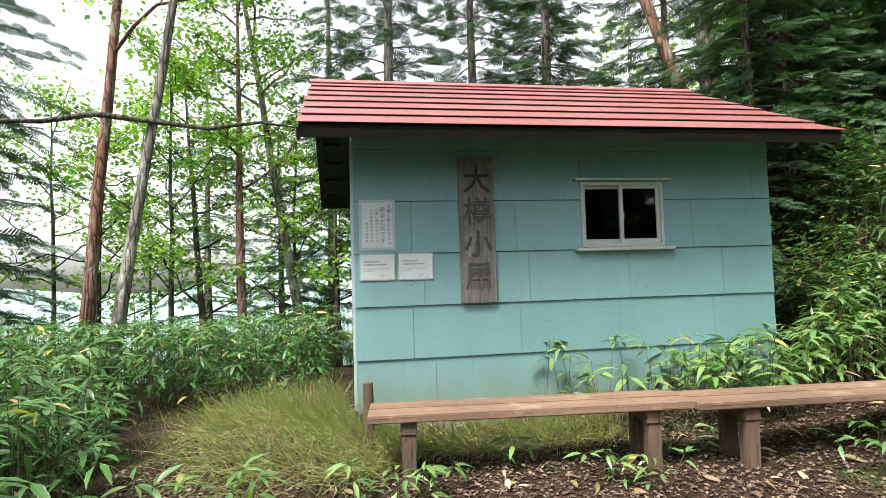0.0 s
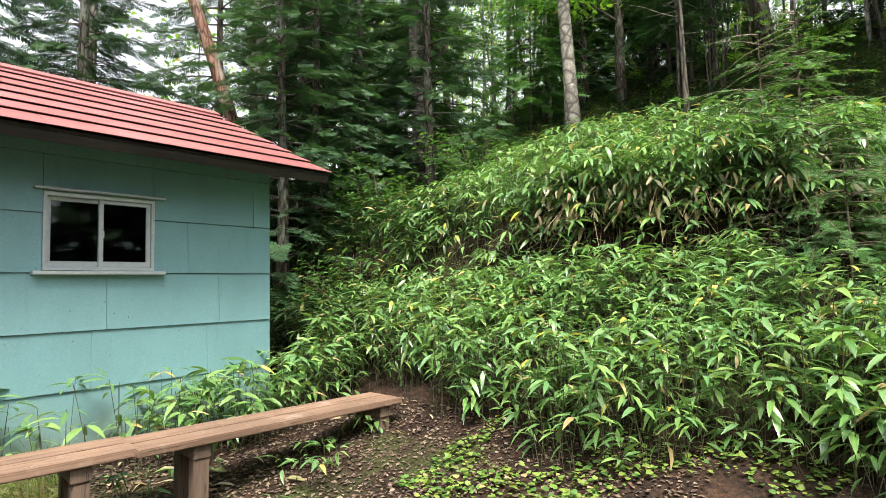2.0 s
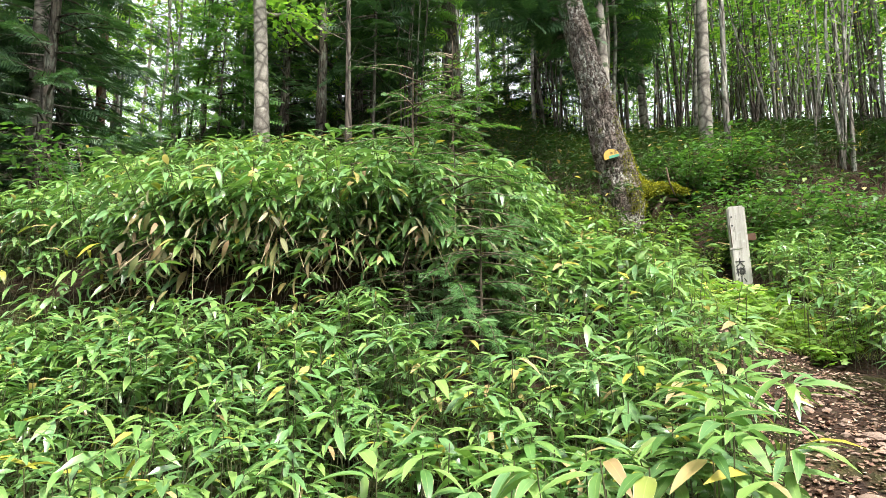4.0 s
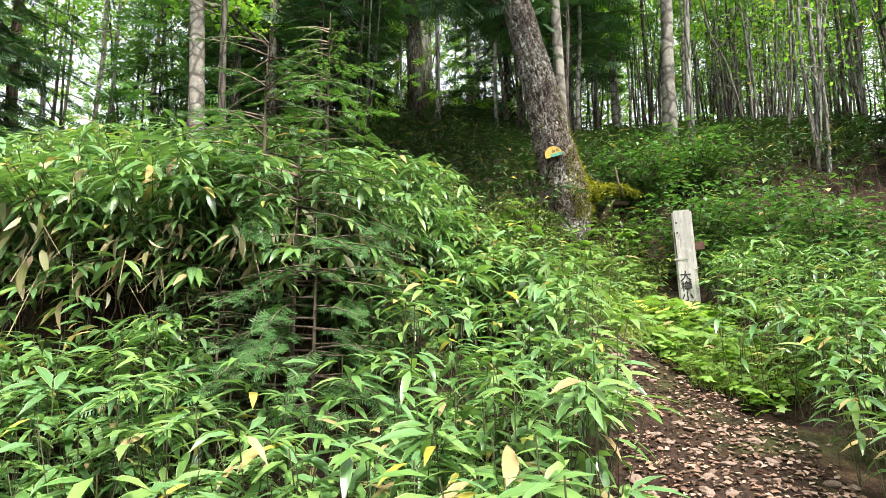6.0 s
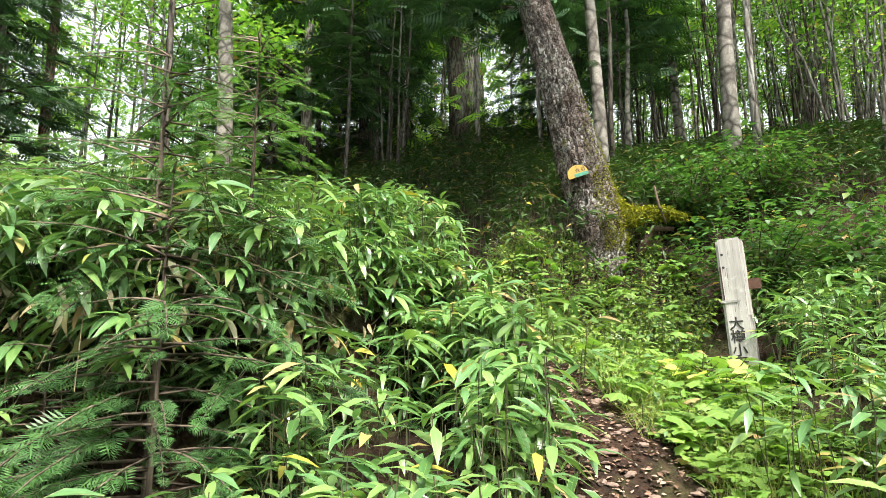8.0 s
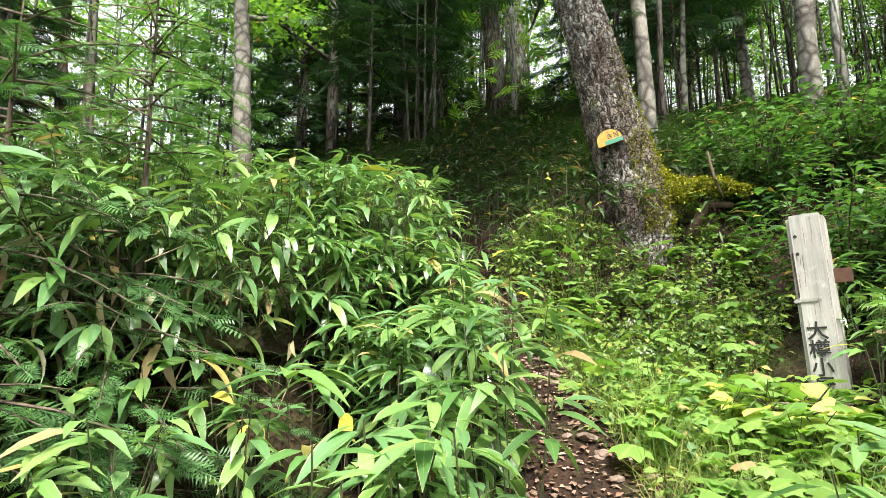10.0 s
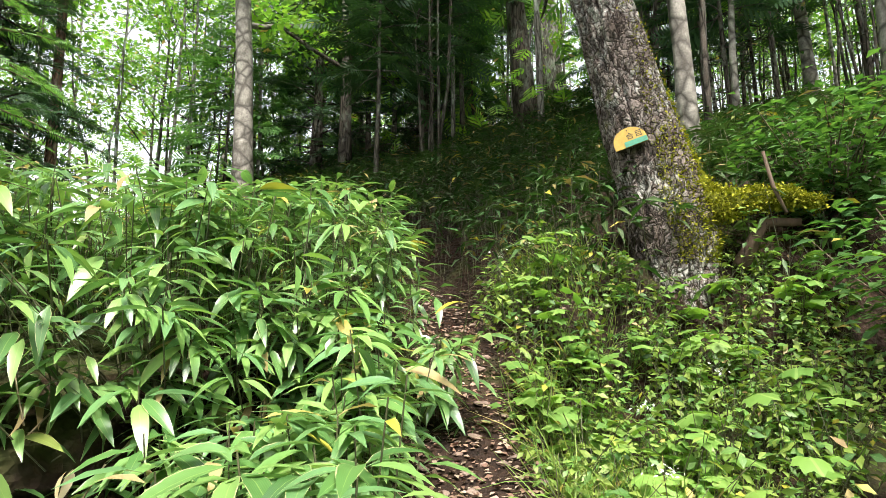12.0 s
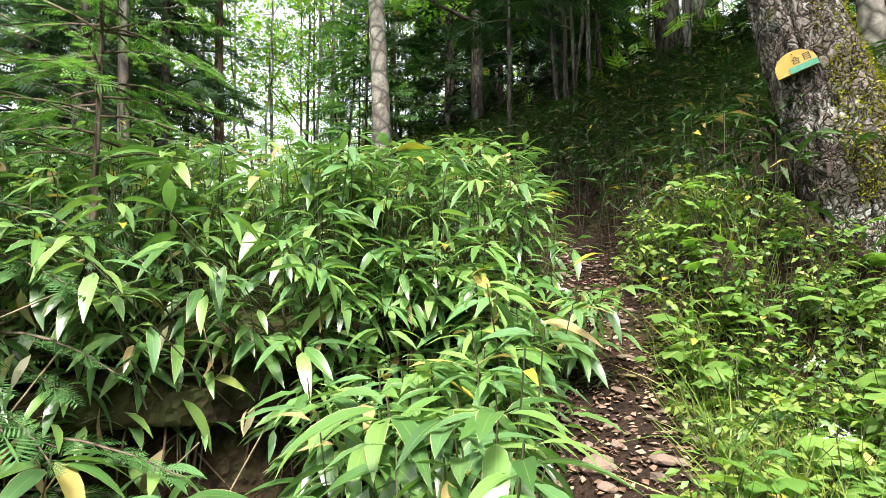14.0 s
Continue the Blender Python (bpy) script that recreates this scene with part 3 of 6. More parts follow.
def build_hut():
    hut = thing("hut", "small mountain hut with pale green siding and a red metal roof", "hut", HUT)
    # walls with thickness; the front one is pierced by the window
    wf = part("wall", box(U0, 0.012, -0.1, WIN[0], 0.11, 2.80), MATS["inner_board"], hut)
    part("wall", box(WIN[2], 0.012, -0.1, U1, 0.11, 2.80), MATS["inner_board"], hut)
    part("wall", box(WIN[0], 0.012, -0.1, WIN[2], 0.11, WIN[1]), MATS["inner_board"], hut)
    part("wall", box(WIN[0], 0.012, WIN[3], WIN[2], 0.11, 2.80), MATS["inner_board"], hut)
    for u in (U0 + 0.012, U1 - 0.11):
        bm = bmesh.new()
        prof = [(0.112, -0.1), (DEPTH - 0.112, -0.1), (DEPTH - 0.112, 2.80), (RIDGE_V, RIDGE_Z - 0.10), (0.112, 2.80)]
        a = [bm.verts.new((u, y, z)) for y, z in prof]
        b = [bm.verts.new((u + 0.098, y, z)) for y, z in prof]
        bm.faces.new(a), bm.faces.new(b[::-1])
        for i in range(5):
            bm.faces.new((a[i], b[i], b[(i + 1) % 5], a[(i + 1) % 5]))
        bmesh.ops.recalc_face_normals(bm, faces=bm.faces[:])
        ws = part("wall", bm, MATS["inner_board"], hut)
        # rows of siding on the gable side
        out = u - 0.026 if u < 1 else u + 0.100
        for r in range(7):
            z0 = 0.22 + r * 0.468
            z1 = min(z0 + 0.462, RIDGE_Z - 0.2)
            lo = 0.0 if z0 < 2.5 else (z1 - 2.80) / SLOPE + 0.1
            if lo < RIDGE_V - 0.2:
                ys = np.linspace(max(lo, 0.0), DEPTH - max(lo, 0.0), 5)
                for y0, y1 in zip(ys[:-1], ys[1:]):
                    part("siding_panel", box(out, y0 + 0.002, z0, out + 0.024, y1 - 0.002, z1, 0.003), SIDING, ws)
    part("wall", box(U0, DEPTH - 0.11, -0.1, U1, DEPTH, 2.85), MATS["inner_board"], hut)
    part("foundation", box(U0 + 0.02, 0.0, -0.3, U1 - 0.02, 0.011, 0.22), MATS["concrete"], hut)
    part("floor", box(U0 + 0.15, 0.15, 0.2, U1 - 0.15, DEPTH - 0.15, 0.25), MATS["inner_board"], hut)
    # siding panels of the front, in offset courses, lapped
    rows = [(0.22, 0.672, (0.64, 1.636, 2.63, 3.60)), (0.676, 1.140, (0.446, 1.436, 2.417, 3.394)), (1.144, 1.608, (0.552, 1.537, 2.526, 3.511)),
            (1.612, 2.078, (0.447, 1.422, 2.30, 3.206)), (2.082, 2.546, (0.318, 1.30, 2.88, 3.876)), (2.550, 2.80, (0.75, 1.75, 2.75, 3.6))]
    for z0, z1, cuts in rows:
        edges = [U0 - 0.014, *cuts, U1 + 0.014]
        for a, b in zip(edges[:-1], edges[1:]):
            spans = [(a, b, z0, z1)]
            if z0 < WIN[3] and z1 > WIN[1] and a < WIN[2] and b > WIN[0]:
                spans = []
                if a < WIN[0]:
                    spans.append((a, WIN[0], z0, z1))
                if b > WIN[2]:
                    spans.append((WIN[2], b, z0, z1))
                m0, m1 = max(a, WIN[0]), min(b, WIN[2])
                if z0 < WIN[1] - 0.02:
                    spans.append((m0, m1, z0, WIN[1]))
                if z1 > WIN[3] + 0.02:
                    spans.append((m0, m1, WIN[3], z1))
            for p, q, s, t in spans:
                if q - p < 0.02:
                    continue
                bm = box(p + 0.0012, -0.012, s, q - 0.0012, 0.011, t, 0.0012)
                for v in bm.verts:      # each course leans out over the one below
                    v.co.y -= 0.015 * (1 - (v.co.z - z0) / (z1 - z0)) if v.co.y < 0 else 0
                part("siding_panel", bm, SIDING, wf)
    # a cracked strip at the corner
    part("corner_trim", box(U0 - 0.042, -0.002, 0.24, U0 - 0.014, 0.03, 2.62, 0.004), MATS["laminate_film"], hut, "pale weathered corner strip")
    part("corner_trim", box(U1 + 0.0145, -0.004, 0.24, U1 + 0.026, 0.03, 2.62, 0.003), SIDING, hut)
    # window
    w = thing("window", "", "", None)
    w.parent = hut
    u0, z0, u1, z1 = WIN
    for n, b in (("frame_head", (u0, -0.035, z1 - 0.03, u1, 0.06, z1)), ("frame_sill", (u0, -0.035, z0, u1, 0.06, z0 + 0.03)),
                 ("frame_jamb", (u0, -0.035, z0 + 0.03, u0 + 0.028, 0.06, z1 - 0.03)), ("frame_jamb", (u1 - 0.028, -0.035, z0 + 0.03, u1, 0.06, z1 - 0.03))):
        part(n, box(*b, 0.003), MATS["aluminium"], w)
    mid = (u0 + u1) / 2
    for a, b, v in ((u0 + 0.03, mid + 0.02, 0.015), (mid - 0.02, u1 - 0.03, -0.016)):
        bm = bmesh.new()
        for q in ((a, z0 + 0.032, b, z0 + 0.075), (a, z1 - 0.062, b, z1 - 0.032), (a, z0 + 0.0755, a + 0.034, z1 - 0.0625), (b - 0.034, z0 + 0.0755, b, z1 - 0.0625)):
            t = box(q[0], v, q[1], q[2], v + 0.026, q[3], 0.002)
            me = bpy.data.meshes.new("sash")
            t.to_mesh(me)
            t.free()
            bm.from_mesh(me)
        part("sash", bm, MATS["aluminium"], w)
        part("pane", box(a + 0.036, v + 0.010, z0 + 0.077, b - 0.036, v + 0.015, z1 - 0.064), MATS["glass"], w, "dark window glass")
    part("catch", box(mid + 0.004, -0.028, 1.90, mid + 0.018, -0.017, 1.96, 0.003), MATS["aluminium"], w)
    part("hood", box(u0 - 0.07, -0.085, z1 + 0.012, u1 + 0.075, 0.01, z1 + 0.028, 0.003), MATS["aluminium"], w)
    part("sill", box(u0 - 0.07, -0.08, z0 - 0.035, u1 + 0.085, 0.01, z0 - 0.005, 0.004), MATS["aluminium"], w)
    # roof: deck, lapped metal courses, fascia, rafters
    roof = thing("roof", "", "", None)
    roof.parent = hut
    ln = math.hypot(RIDGE_V + OVER, RIDGE_Z - EAVE_Z)
    tilt = math.degrees(math.atan(SLOPE))
    for side in (0, 1):
        base = pose(0, -OVER, EAVE_Z, tilt, 0, 0) if side == 0 else pose(RU0 + RU1, 2 * RIDGE_V + OVER, EAVE_Z, tilt, 0, 180)
        part("roof_deck", box(RU0 + 0.02, 0.02, -0.035, RU1 - 0.02, ln - 0.02, -0.012), MATS["dark_timber"], roof, m=base)
        rowsn = 7
        for r in range(rowsn):
            y0, y1 = r * ln / rowsn - (0.012 if r == 0 else 0), (r + 1) * ln / rowsn
            shift = (0.0, 0.9, 0.45, 1.3)[r % 4]
            edges = [RU0] + [e for e in np.arange(RU0 - 1.0 + shift, RU1, 1.72) if RU0 + 0.15 < e < RU1 - 0.15] + [RU1]
            for a, b in zip(edges[:-1], edges[1:]):
                bm = box(a + 0.001, y0, -0.005, b - 0.001, y1 + 0.02, 0.0, 0.0015)
                for v in bm.verts:      # the lower lip of every course stands proud
                    v.co.z += 0.019 * (1 - (v.co.y - y0) / (y1 - y0)) + random.uniform(-0.001, 0.001)
                part("roof_sheet", bm, ROOF, roof, m=base)
        part("fascia", box(RU0 + 0.03, 0.0, -0.11, RU1 - 0.03, 0.028, -0.037, 0.003), MATS["dark_timber"], roof, m=base)
        for q in range(9):
            u = RU0 + 0.06 + q * (RU1 - RU0 - 0.12) / 8
            part("rafter", box(u - 0.025, 0.03, -0.09, u + 0.025, ln - 0.04, -0.036, 0.003), MATS["dark_timber"], roof, m=base)
        for u in (RU0, RU1 - 0.03):
            part("barge_board", box(u + 0.002, 0.03, -0.14, u + 0.028, ln - 0.01, -0.0365, 0.003), MATS["dark_timber"], roof, m=base)
        for q in range(6):
            y = 0.25 + q * 0.42
            for u in ((RU0 + 0.09, U0 - 0.05), (U1 + 0.05, RU1 - 0.09)):
                part("batten", box(u[0], y, -0.075, u[1], y + 0.045, -0.037, 0.003), MATS["dark_timber"], roof, m=base)
    bm = bmesh.new()
    prof = [(-0.13, -0.052), (0, 0.022), (0.13, -0.052), (0.125, -0.062), (0, 0.008), (-0.125, -0.062)]
    a = [bm.verts.new((RU0 - 0.01, RIDGE_V + y, RIDGE_Z + 0.02 + z)) for y, z in prof]
    b = [bm.verts.new((RU1 + 0.01, RIDGE_V + y, RIDGE_Z + 0.02 + z)) for y, z in prof]
    bm.faces.new(a), bm.faces.new(b[::-1])
    for i in range(6):
        bm.faces.new((a[i], b[i], b[(i + 1) % 6], a[(i + 1) % 6]))
    part("ridge_cap", bm, ROOF, roof)

    # signboard and notices hang on the wall: things of their own
    sb = thing("hut_signboard", "weathered grey wooden signboard with painted black characters", "signboard", HUT @ pose(1.05, -0.040, 1.81))
    bm = box(-0.165, -0.017, -0.665, 0.165, 0.017, 0.665, 0.006, 0.003)
    part("board", bm, MATS["board_wood"], sb)
    for i, ch in enumerate("大樽小屋"):
        glyphs("character", ch, 0.26, MATS["ink"] if i == 0 else MATS["faded_ink"], sb, pose(0, -0.0185, 0.36 - i * 0.29, 90, 0, 0), thick=0.003, bold=0.012)
    for z in (0.6, -0.6):
        part("nail", box(-0.008, -0.022, z - 0.008, 0.008, -0.016, z + 0.008, 0.003), MATS["rusty_metal"], sb)
    nt = thing("toilet_notice", "laminated white notice with vertical black and faded writing", "notice", HUT @ pose(0.143, -0.030, 1.868))
    part("film", box(-0.16, -0.001, -0.225, 0.16, 0.003, 0.225), MATS["laminate_film"], nt)
    part("sheet", box(-0.135, -0.004, -0.20, 0.135, -0.0012, 0.20), MATS["laminate"], nt)
    glyphs("character", "大樽小屋のトイレは、", 0.039, MATS["ink"], nt, pose(0.105, -0.0045, 0.150, 90, 0, 0), thick=0.0006)
    glyphs("character", "便袋方式です。", 0.052, MATS["grey_ink"], nt, pose(0.048, -0.0045, 0.115, 90, 0, 0), thick=0.0006)
    glyphs("character", "小屋に便袋があります。", 0.030, MATS["grey_ink"], nt, pose(-0.002, -0.0045, 0.125, 90, 0, 0), thick=0.0006)
    for u, a, b in ((-0.05, 0.14, -0.17), (-0.09, 0.02, -0.16)):
        for k in range(int((a - b) / 0.03)):
            part("faded_line", box(u - 0.011, -0.005, a - k * 0.03 - 0.02, u + 0.011, -0.0042, a - k * 0.03), MATS["pale_ink"], nt)
    for u, lab in ((0.137, "a"), (0.478, "b")):
        pn = thing("small_notice", "small white laminated notice with faint print", "notice", HUT @ pose(u, -0.028, 1.492), group="small notices under the window line")
        part("film", box(-0.157, -0.001, -0.119, 0.157, 0.002, 0.119), MATS["laminate_film"], pn)
        part("sheet", box(-0.148, -0.004, -0.110, 0.148, -0.0012, 0.110), MATS["laminate"], pn)
        for z, x0, x1, h in ((0.05, -0.12, 0.02, 0.012), (0.024, -0.12, 0.08, 0.014), (-0.015, -0.12, 0.10, 0.007), (-0.033, -0.12, -0.03, 0.006), (-0.07, 0.03, 0.075, 0.007), (-0.085, 0.03, 0.065, 0.005)):
            part("print_line", box(x0, -0.005, z - h / 2, x1, -0.0042, z + h / 2), MATS["pale_ink"], pn)


build_hut()


def build_bench(label, x0, y0, x1, y1, top, legs):
    """A long bench of two planks on stout paired legs."""
    ang, ln = math.degrees(math.atan2(y1 - y0, x1 - x0)), math.hypot(x1 - x0, y1 - y0)
    b = thing("bench", label, "bench", pose(x0, y0, 0, 0, 0, ang), "benches before the hut")
    for a, c in ((0.0, 0.218), (0.223, 0.44)):
        part("seat_plank", box(0, a, top - 0.05, ln, c, top, 0.008, 0.002), MATS["bench_wood"], b)
    for s in legs:
        wx, wy = x0 + s * math.cos(radians(ang)), y0 + s * math.sin(radians(ang))
        part("crossbar", box(s - 0.055, 0.03, top - 0.14, s + 0.055, 0.41, top - 0.051, 0.006), MATS["leg_wood"], b)
        for v in (0.04, 0.29):
            g = min(gz(wx, wy + v), gz(wx + 0.05, wy + v)) - 0.1
            part("leg", box(s - 0.048, v, g, s + 0.048, v + 0.095, top - 0.141, 0.006, 0.002), MATS["leg_wood"], b)


build_bench("long brown-stained plank bench before the hut wall", 0.27, 3.80, 2.48, 3.49, 0.50, (0.27, 1.93))
build_bench("long brown-stained plank bench beside the bamboo grass", 2.44, 3.44, 4.52, 3.21, 0.50, (0.40, 1.93))
st = thing("stump_post", "short weathered wooden stake behind the bench", "stake", pose(0.33, 4.45, gz(0.33, 4.45)))
_v, _f2 = tube([(0, 0, -0.15), (0.005, 0, 0.3), (0, 0.005, 0.54)], [0.042, 0.04, 0.038], 12, 0.05)
part("stake", mesh_from(_v, _f2, MATS["leg_wood"]), None, st)


def build_trail_post():
    p = thing("trail_post", "old whitish square trail post with painted hut name", "post", pose(10.32, -2.74, 1.85, 0, 2.5, 78))
    bm = box(-0.105, -0.105, -0.3, 0.105, 0.105, 1.24, 0.02, 0.006)
    part("shaft", bm, MATS["post_wood"], p)
    part("split", box(0.075, 0.080, 0.72, 0.090, 0.1075, 1.0, 0.004, 0.003), MATS["root_wood"], p)
    part("ledge", box(-0.02, 0.075, 0.685, 0.115, 0.111, 0.715, 0.006, 0.004), MATS["post_wood"], p)
    for z in (0.99, 1.10):
        v, f = tube([(0.06, 0.100, z), (0.06, 0.108, z)], [0.011, 0.011], 8)
        part("bolt_hole", mesh_from(v, f, MATS["ink"]), None, p)
    glyphs("character", "大樽小屋", 0.115, MATS["ink"], p, pose(0.02, 0.1075, 0.475, 90, 0, 180), thick=0.0015, step=0.108, bold=0.012)
    part("arrow_board", box(-0.20, -0.03, 0.80, -0.10, -0.01, 0.89, 0.004), MATS["rusty_metal"], p)


build_trail_post()

# ---------------------------------------------------------------- plants: bamboo grass
LEAF_NEAR = blade_template(4, 0.235, 0.34, 0.12)
LEAF_MID = blade_template(3, 0.225, 0.32, 0.12)
LANCE = (np.array([(0, 0, 0), (-0.11, 0.4, 0.02), (0, 1, -0.25), (0.11, 0.4, 0.02), (0, 0.5, -0.05)]), np.array([(0, 4, 2, 1), (0, 3, 2, 4)]), np.array([(0.5, 0), (0, 0.4), (0.5, 1), (1, 0.4), (0.5, 0.5)]))
CULM = (np.array([(c, y, s) for y in (0, 1) for c, s in ((0, 1), (0.87, -0.5), (-0.87, -0.5))], float), np.array([(0, 1, 4, 3), (1, 2, 5, 4), (2, 0, 3, 5)]),
        np.array([(0.2, 0), (0.5, 0), (0.8, 0), (0.2, 1), (0.5, 1), (0.8, 1)]))
plain("culm", (0.075, 0.075, 0.035), 0.5, vary=0.4, scale=8)
plain("dry_culm", (0.26, 0.20, 0.12), 0.7, vary=0.4, scale=8)


def sample(n, x0, x1, y0, y1, mask):
    """About n random places of a rectangle that the mask lets pass."""
    x, y = spread(n, x0, x1), spread(n, y0, y1)
    keep = mask(x, y)
    return x[keep], y[keep]


def shoots(x, y, h0, h1, lean=0.22):
    base = np.stack([x, y, ground_z(x, y) - 0.02], 1)
    n = len(x)
    h = spread(n, h0, h1)
    az = spread(n, 0, 2 * np.pi)
    tip = base + np.stack([np.cos(az) * h * lean * spread(n, 0, 1), np.sin(az) * h * lean * spread(n, 0, 1), h], 1)
    return base, tip


def fan(tip, base, lo, hi, s0, s1, low_leaves=0.2, face=None):
    """Leaves that spread like an open hand from every tip: places, directions, lengths."""
    k = rng.integers(lo, hi + 1, len(tip))
    idx = np.repeat(np.arange(len(tip)), k)
    n = len(idx)
    order = np.concatenate([np.arange(q) for q in k]) if n else np.zeros(0)
    lean = tip - base
    head = np.arctan2(lean[:, 1], lean[:, 0]) + rng.normal(0, 0.5, len(tip))
    tilt = np.radians(rng.normal(6, 11, len(tip)))
    if face is not None:        # plants on the bank hang their leaves out over its face
        aim = np.arctan2(-0.9 * smooth((0.9 - base[:, 1]) / 1.2), -1.0 + 0 * base[:, 1]) + rng.normal(0, 0.6, len(tip))
        head = np.where(face > 0.3, aim, head)
        tilt = tilt - 0.36 * face
    turn = ((order + 0.5) / k[idx] - 0.5) * spread(len(tip), 3.6, 5.6)[idx] + rng.normal(0, 0.22, n)
    az = head[idx] + turn
    low = rng.random(n) < low_leaves
    el = tilt[idx] * np.cos(turn) + np.radians(rng.normal(2, 11, n)) - np.where(low, np.radians(22), 0)
    d = np.stack([np.cos(az) * np.cos(el), np.sin(az) * np.cos(el), np.sin(el)], 1)
    down = np.where(low, spread(n, 0.1, 0.6), spread(n, 0, 0.07))
    p = tip[idx] + (base[idx] - tip[idx]) * down[:, None] + d * 0.025
    size = spread(len(tip), 0.82, 1.18)[idx]
    return p, d, spread(n, s0, s1) * size * (1 - 0.2 * np.abs(turn) / 2.8), idx


def culms(base, tip, r, mat):
    d = tip - base
    ln = np.linalg.norm(d, axis=1)
    R = frames_of(d, rng.normal(0, 0.3, d.shape))
    return scatter(CULM, R, np.stack([np.full(len(ln), r), ln, np.full(len(ln), r)], 1), base, mat)


def thicket(name, label, x, y, h, size, leaves, template, leaf_mat, culm_mat="culm", lean=0.25, category="bamboo grass", face=None):
    t = thing(name, label, category, kind="stuff")
    base, tip = shoots(x, y, h[0], h[1], lean)
    p, d, s, _ = fan(tip, base, leaves[0], leaves[1], size[0], size[1], face=face)
    wob = rng.normal(0, 0.24, d.shape)
    tagged(part("leaves", scatter(template, frames_of(d, wob), s, p, MATS[leaf_mat]), None, t), kind="stuff")
    tagged(part("culms", culms(base, tip, 0.0028, MATS[culm_mat]), None, t), kind="stuff")
    return t


def off_hut(x, y, pad=0.1):
    return ~((x > 0.2 - pad) & (x < 4.5 + pad) & (y > 4.85 - pad) & (y < 9.0 + pad))


def mound(x, y):
    d, _ = trail_at(x, y)
    hollow = (np.abs(x - bank_x(y) + 0.12) < 0.2) & (y > 0.2) & (y < 2.6)
    across = np.abs((x - 7.6) * 0.916 - (y + 1.3) * 0.401)
    gap = (across < 0.55) & (y > -1.2) & (y < 0.45) & (np.sin(x * 91.7 + y * 57.3) > -0.8)
    gap |= ((x - 6.95) / 0.5) ** 2 + ((y - 0.2) / 0.6) ** 2 < 1
    side = y > np.interp(x, [4, 7.4, 9.6, 11, 14], [-1.2, -1.75, -0.9, -0.1, 1.6])
    return (d > np.where(x > 7.6, 0.30, 0.55)) & side & (x > 4.55 + 0.25 * np.sin(y * 3) - 0.12 * (y - 2) * (y > 2)) & off_hut(x, y, 0.25) & ~(hollow & (np.sin(x * 83.1 + y * 47.9) > -0.2)) & ~gap & ~((x < 5.0) & (y > 3.0) & (y < 4.4))


def outward(x, y):
    """How much a plant leans out over the bank."""
    return smooth((x - bank_x(y) + 0.7) / 0.5) * (1 - smooth((x - bank_x(y) - 1.2) / 0.8))


def near_strip(x, y):
    return ((x > 7.5) & (x < 9.4) & (y < 0.4)) | ((x > 4.4) & (x < 5.4) & (y > -1.3) & (y < 0.3))


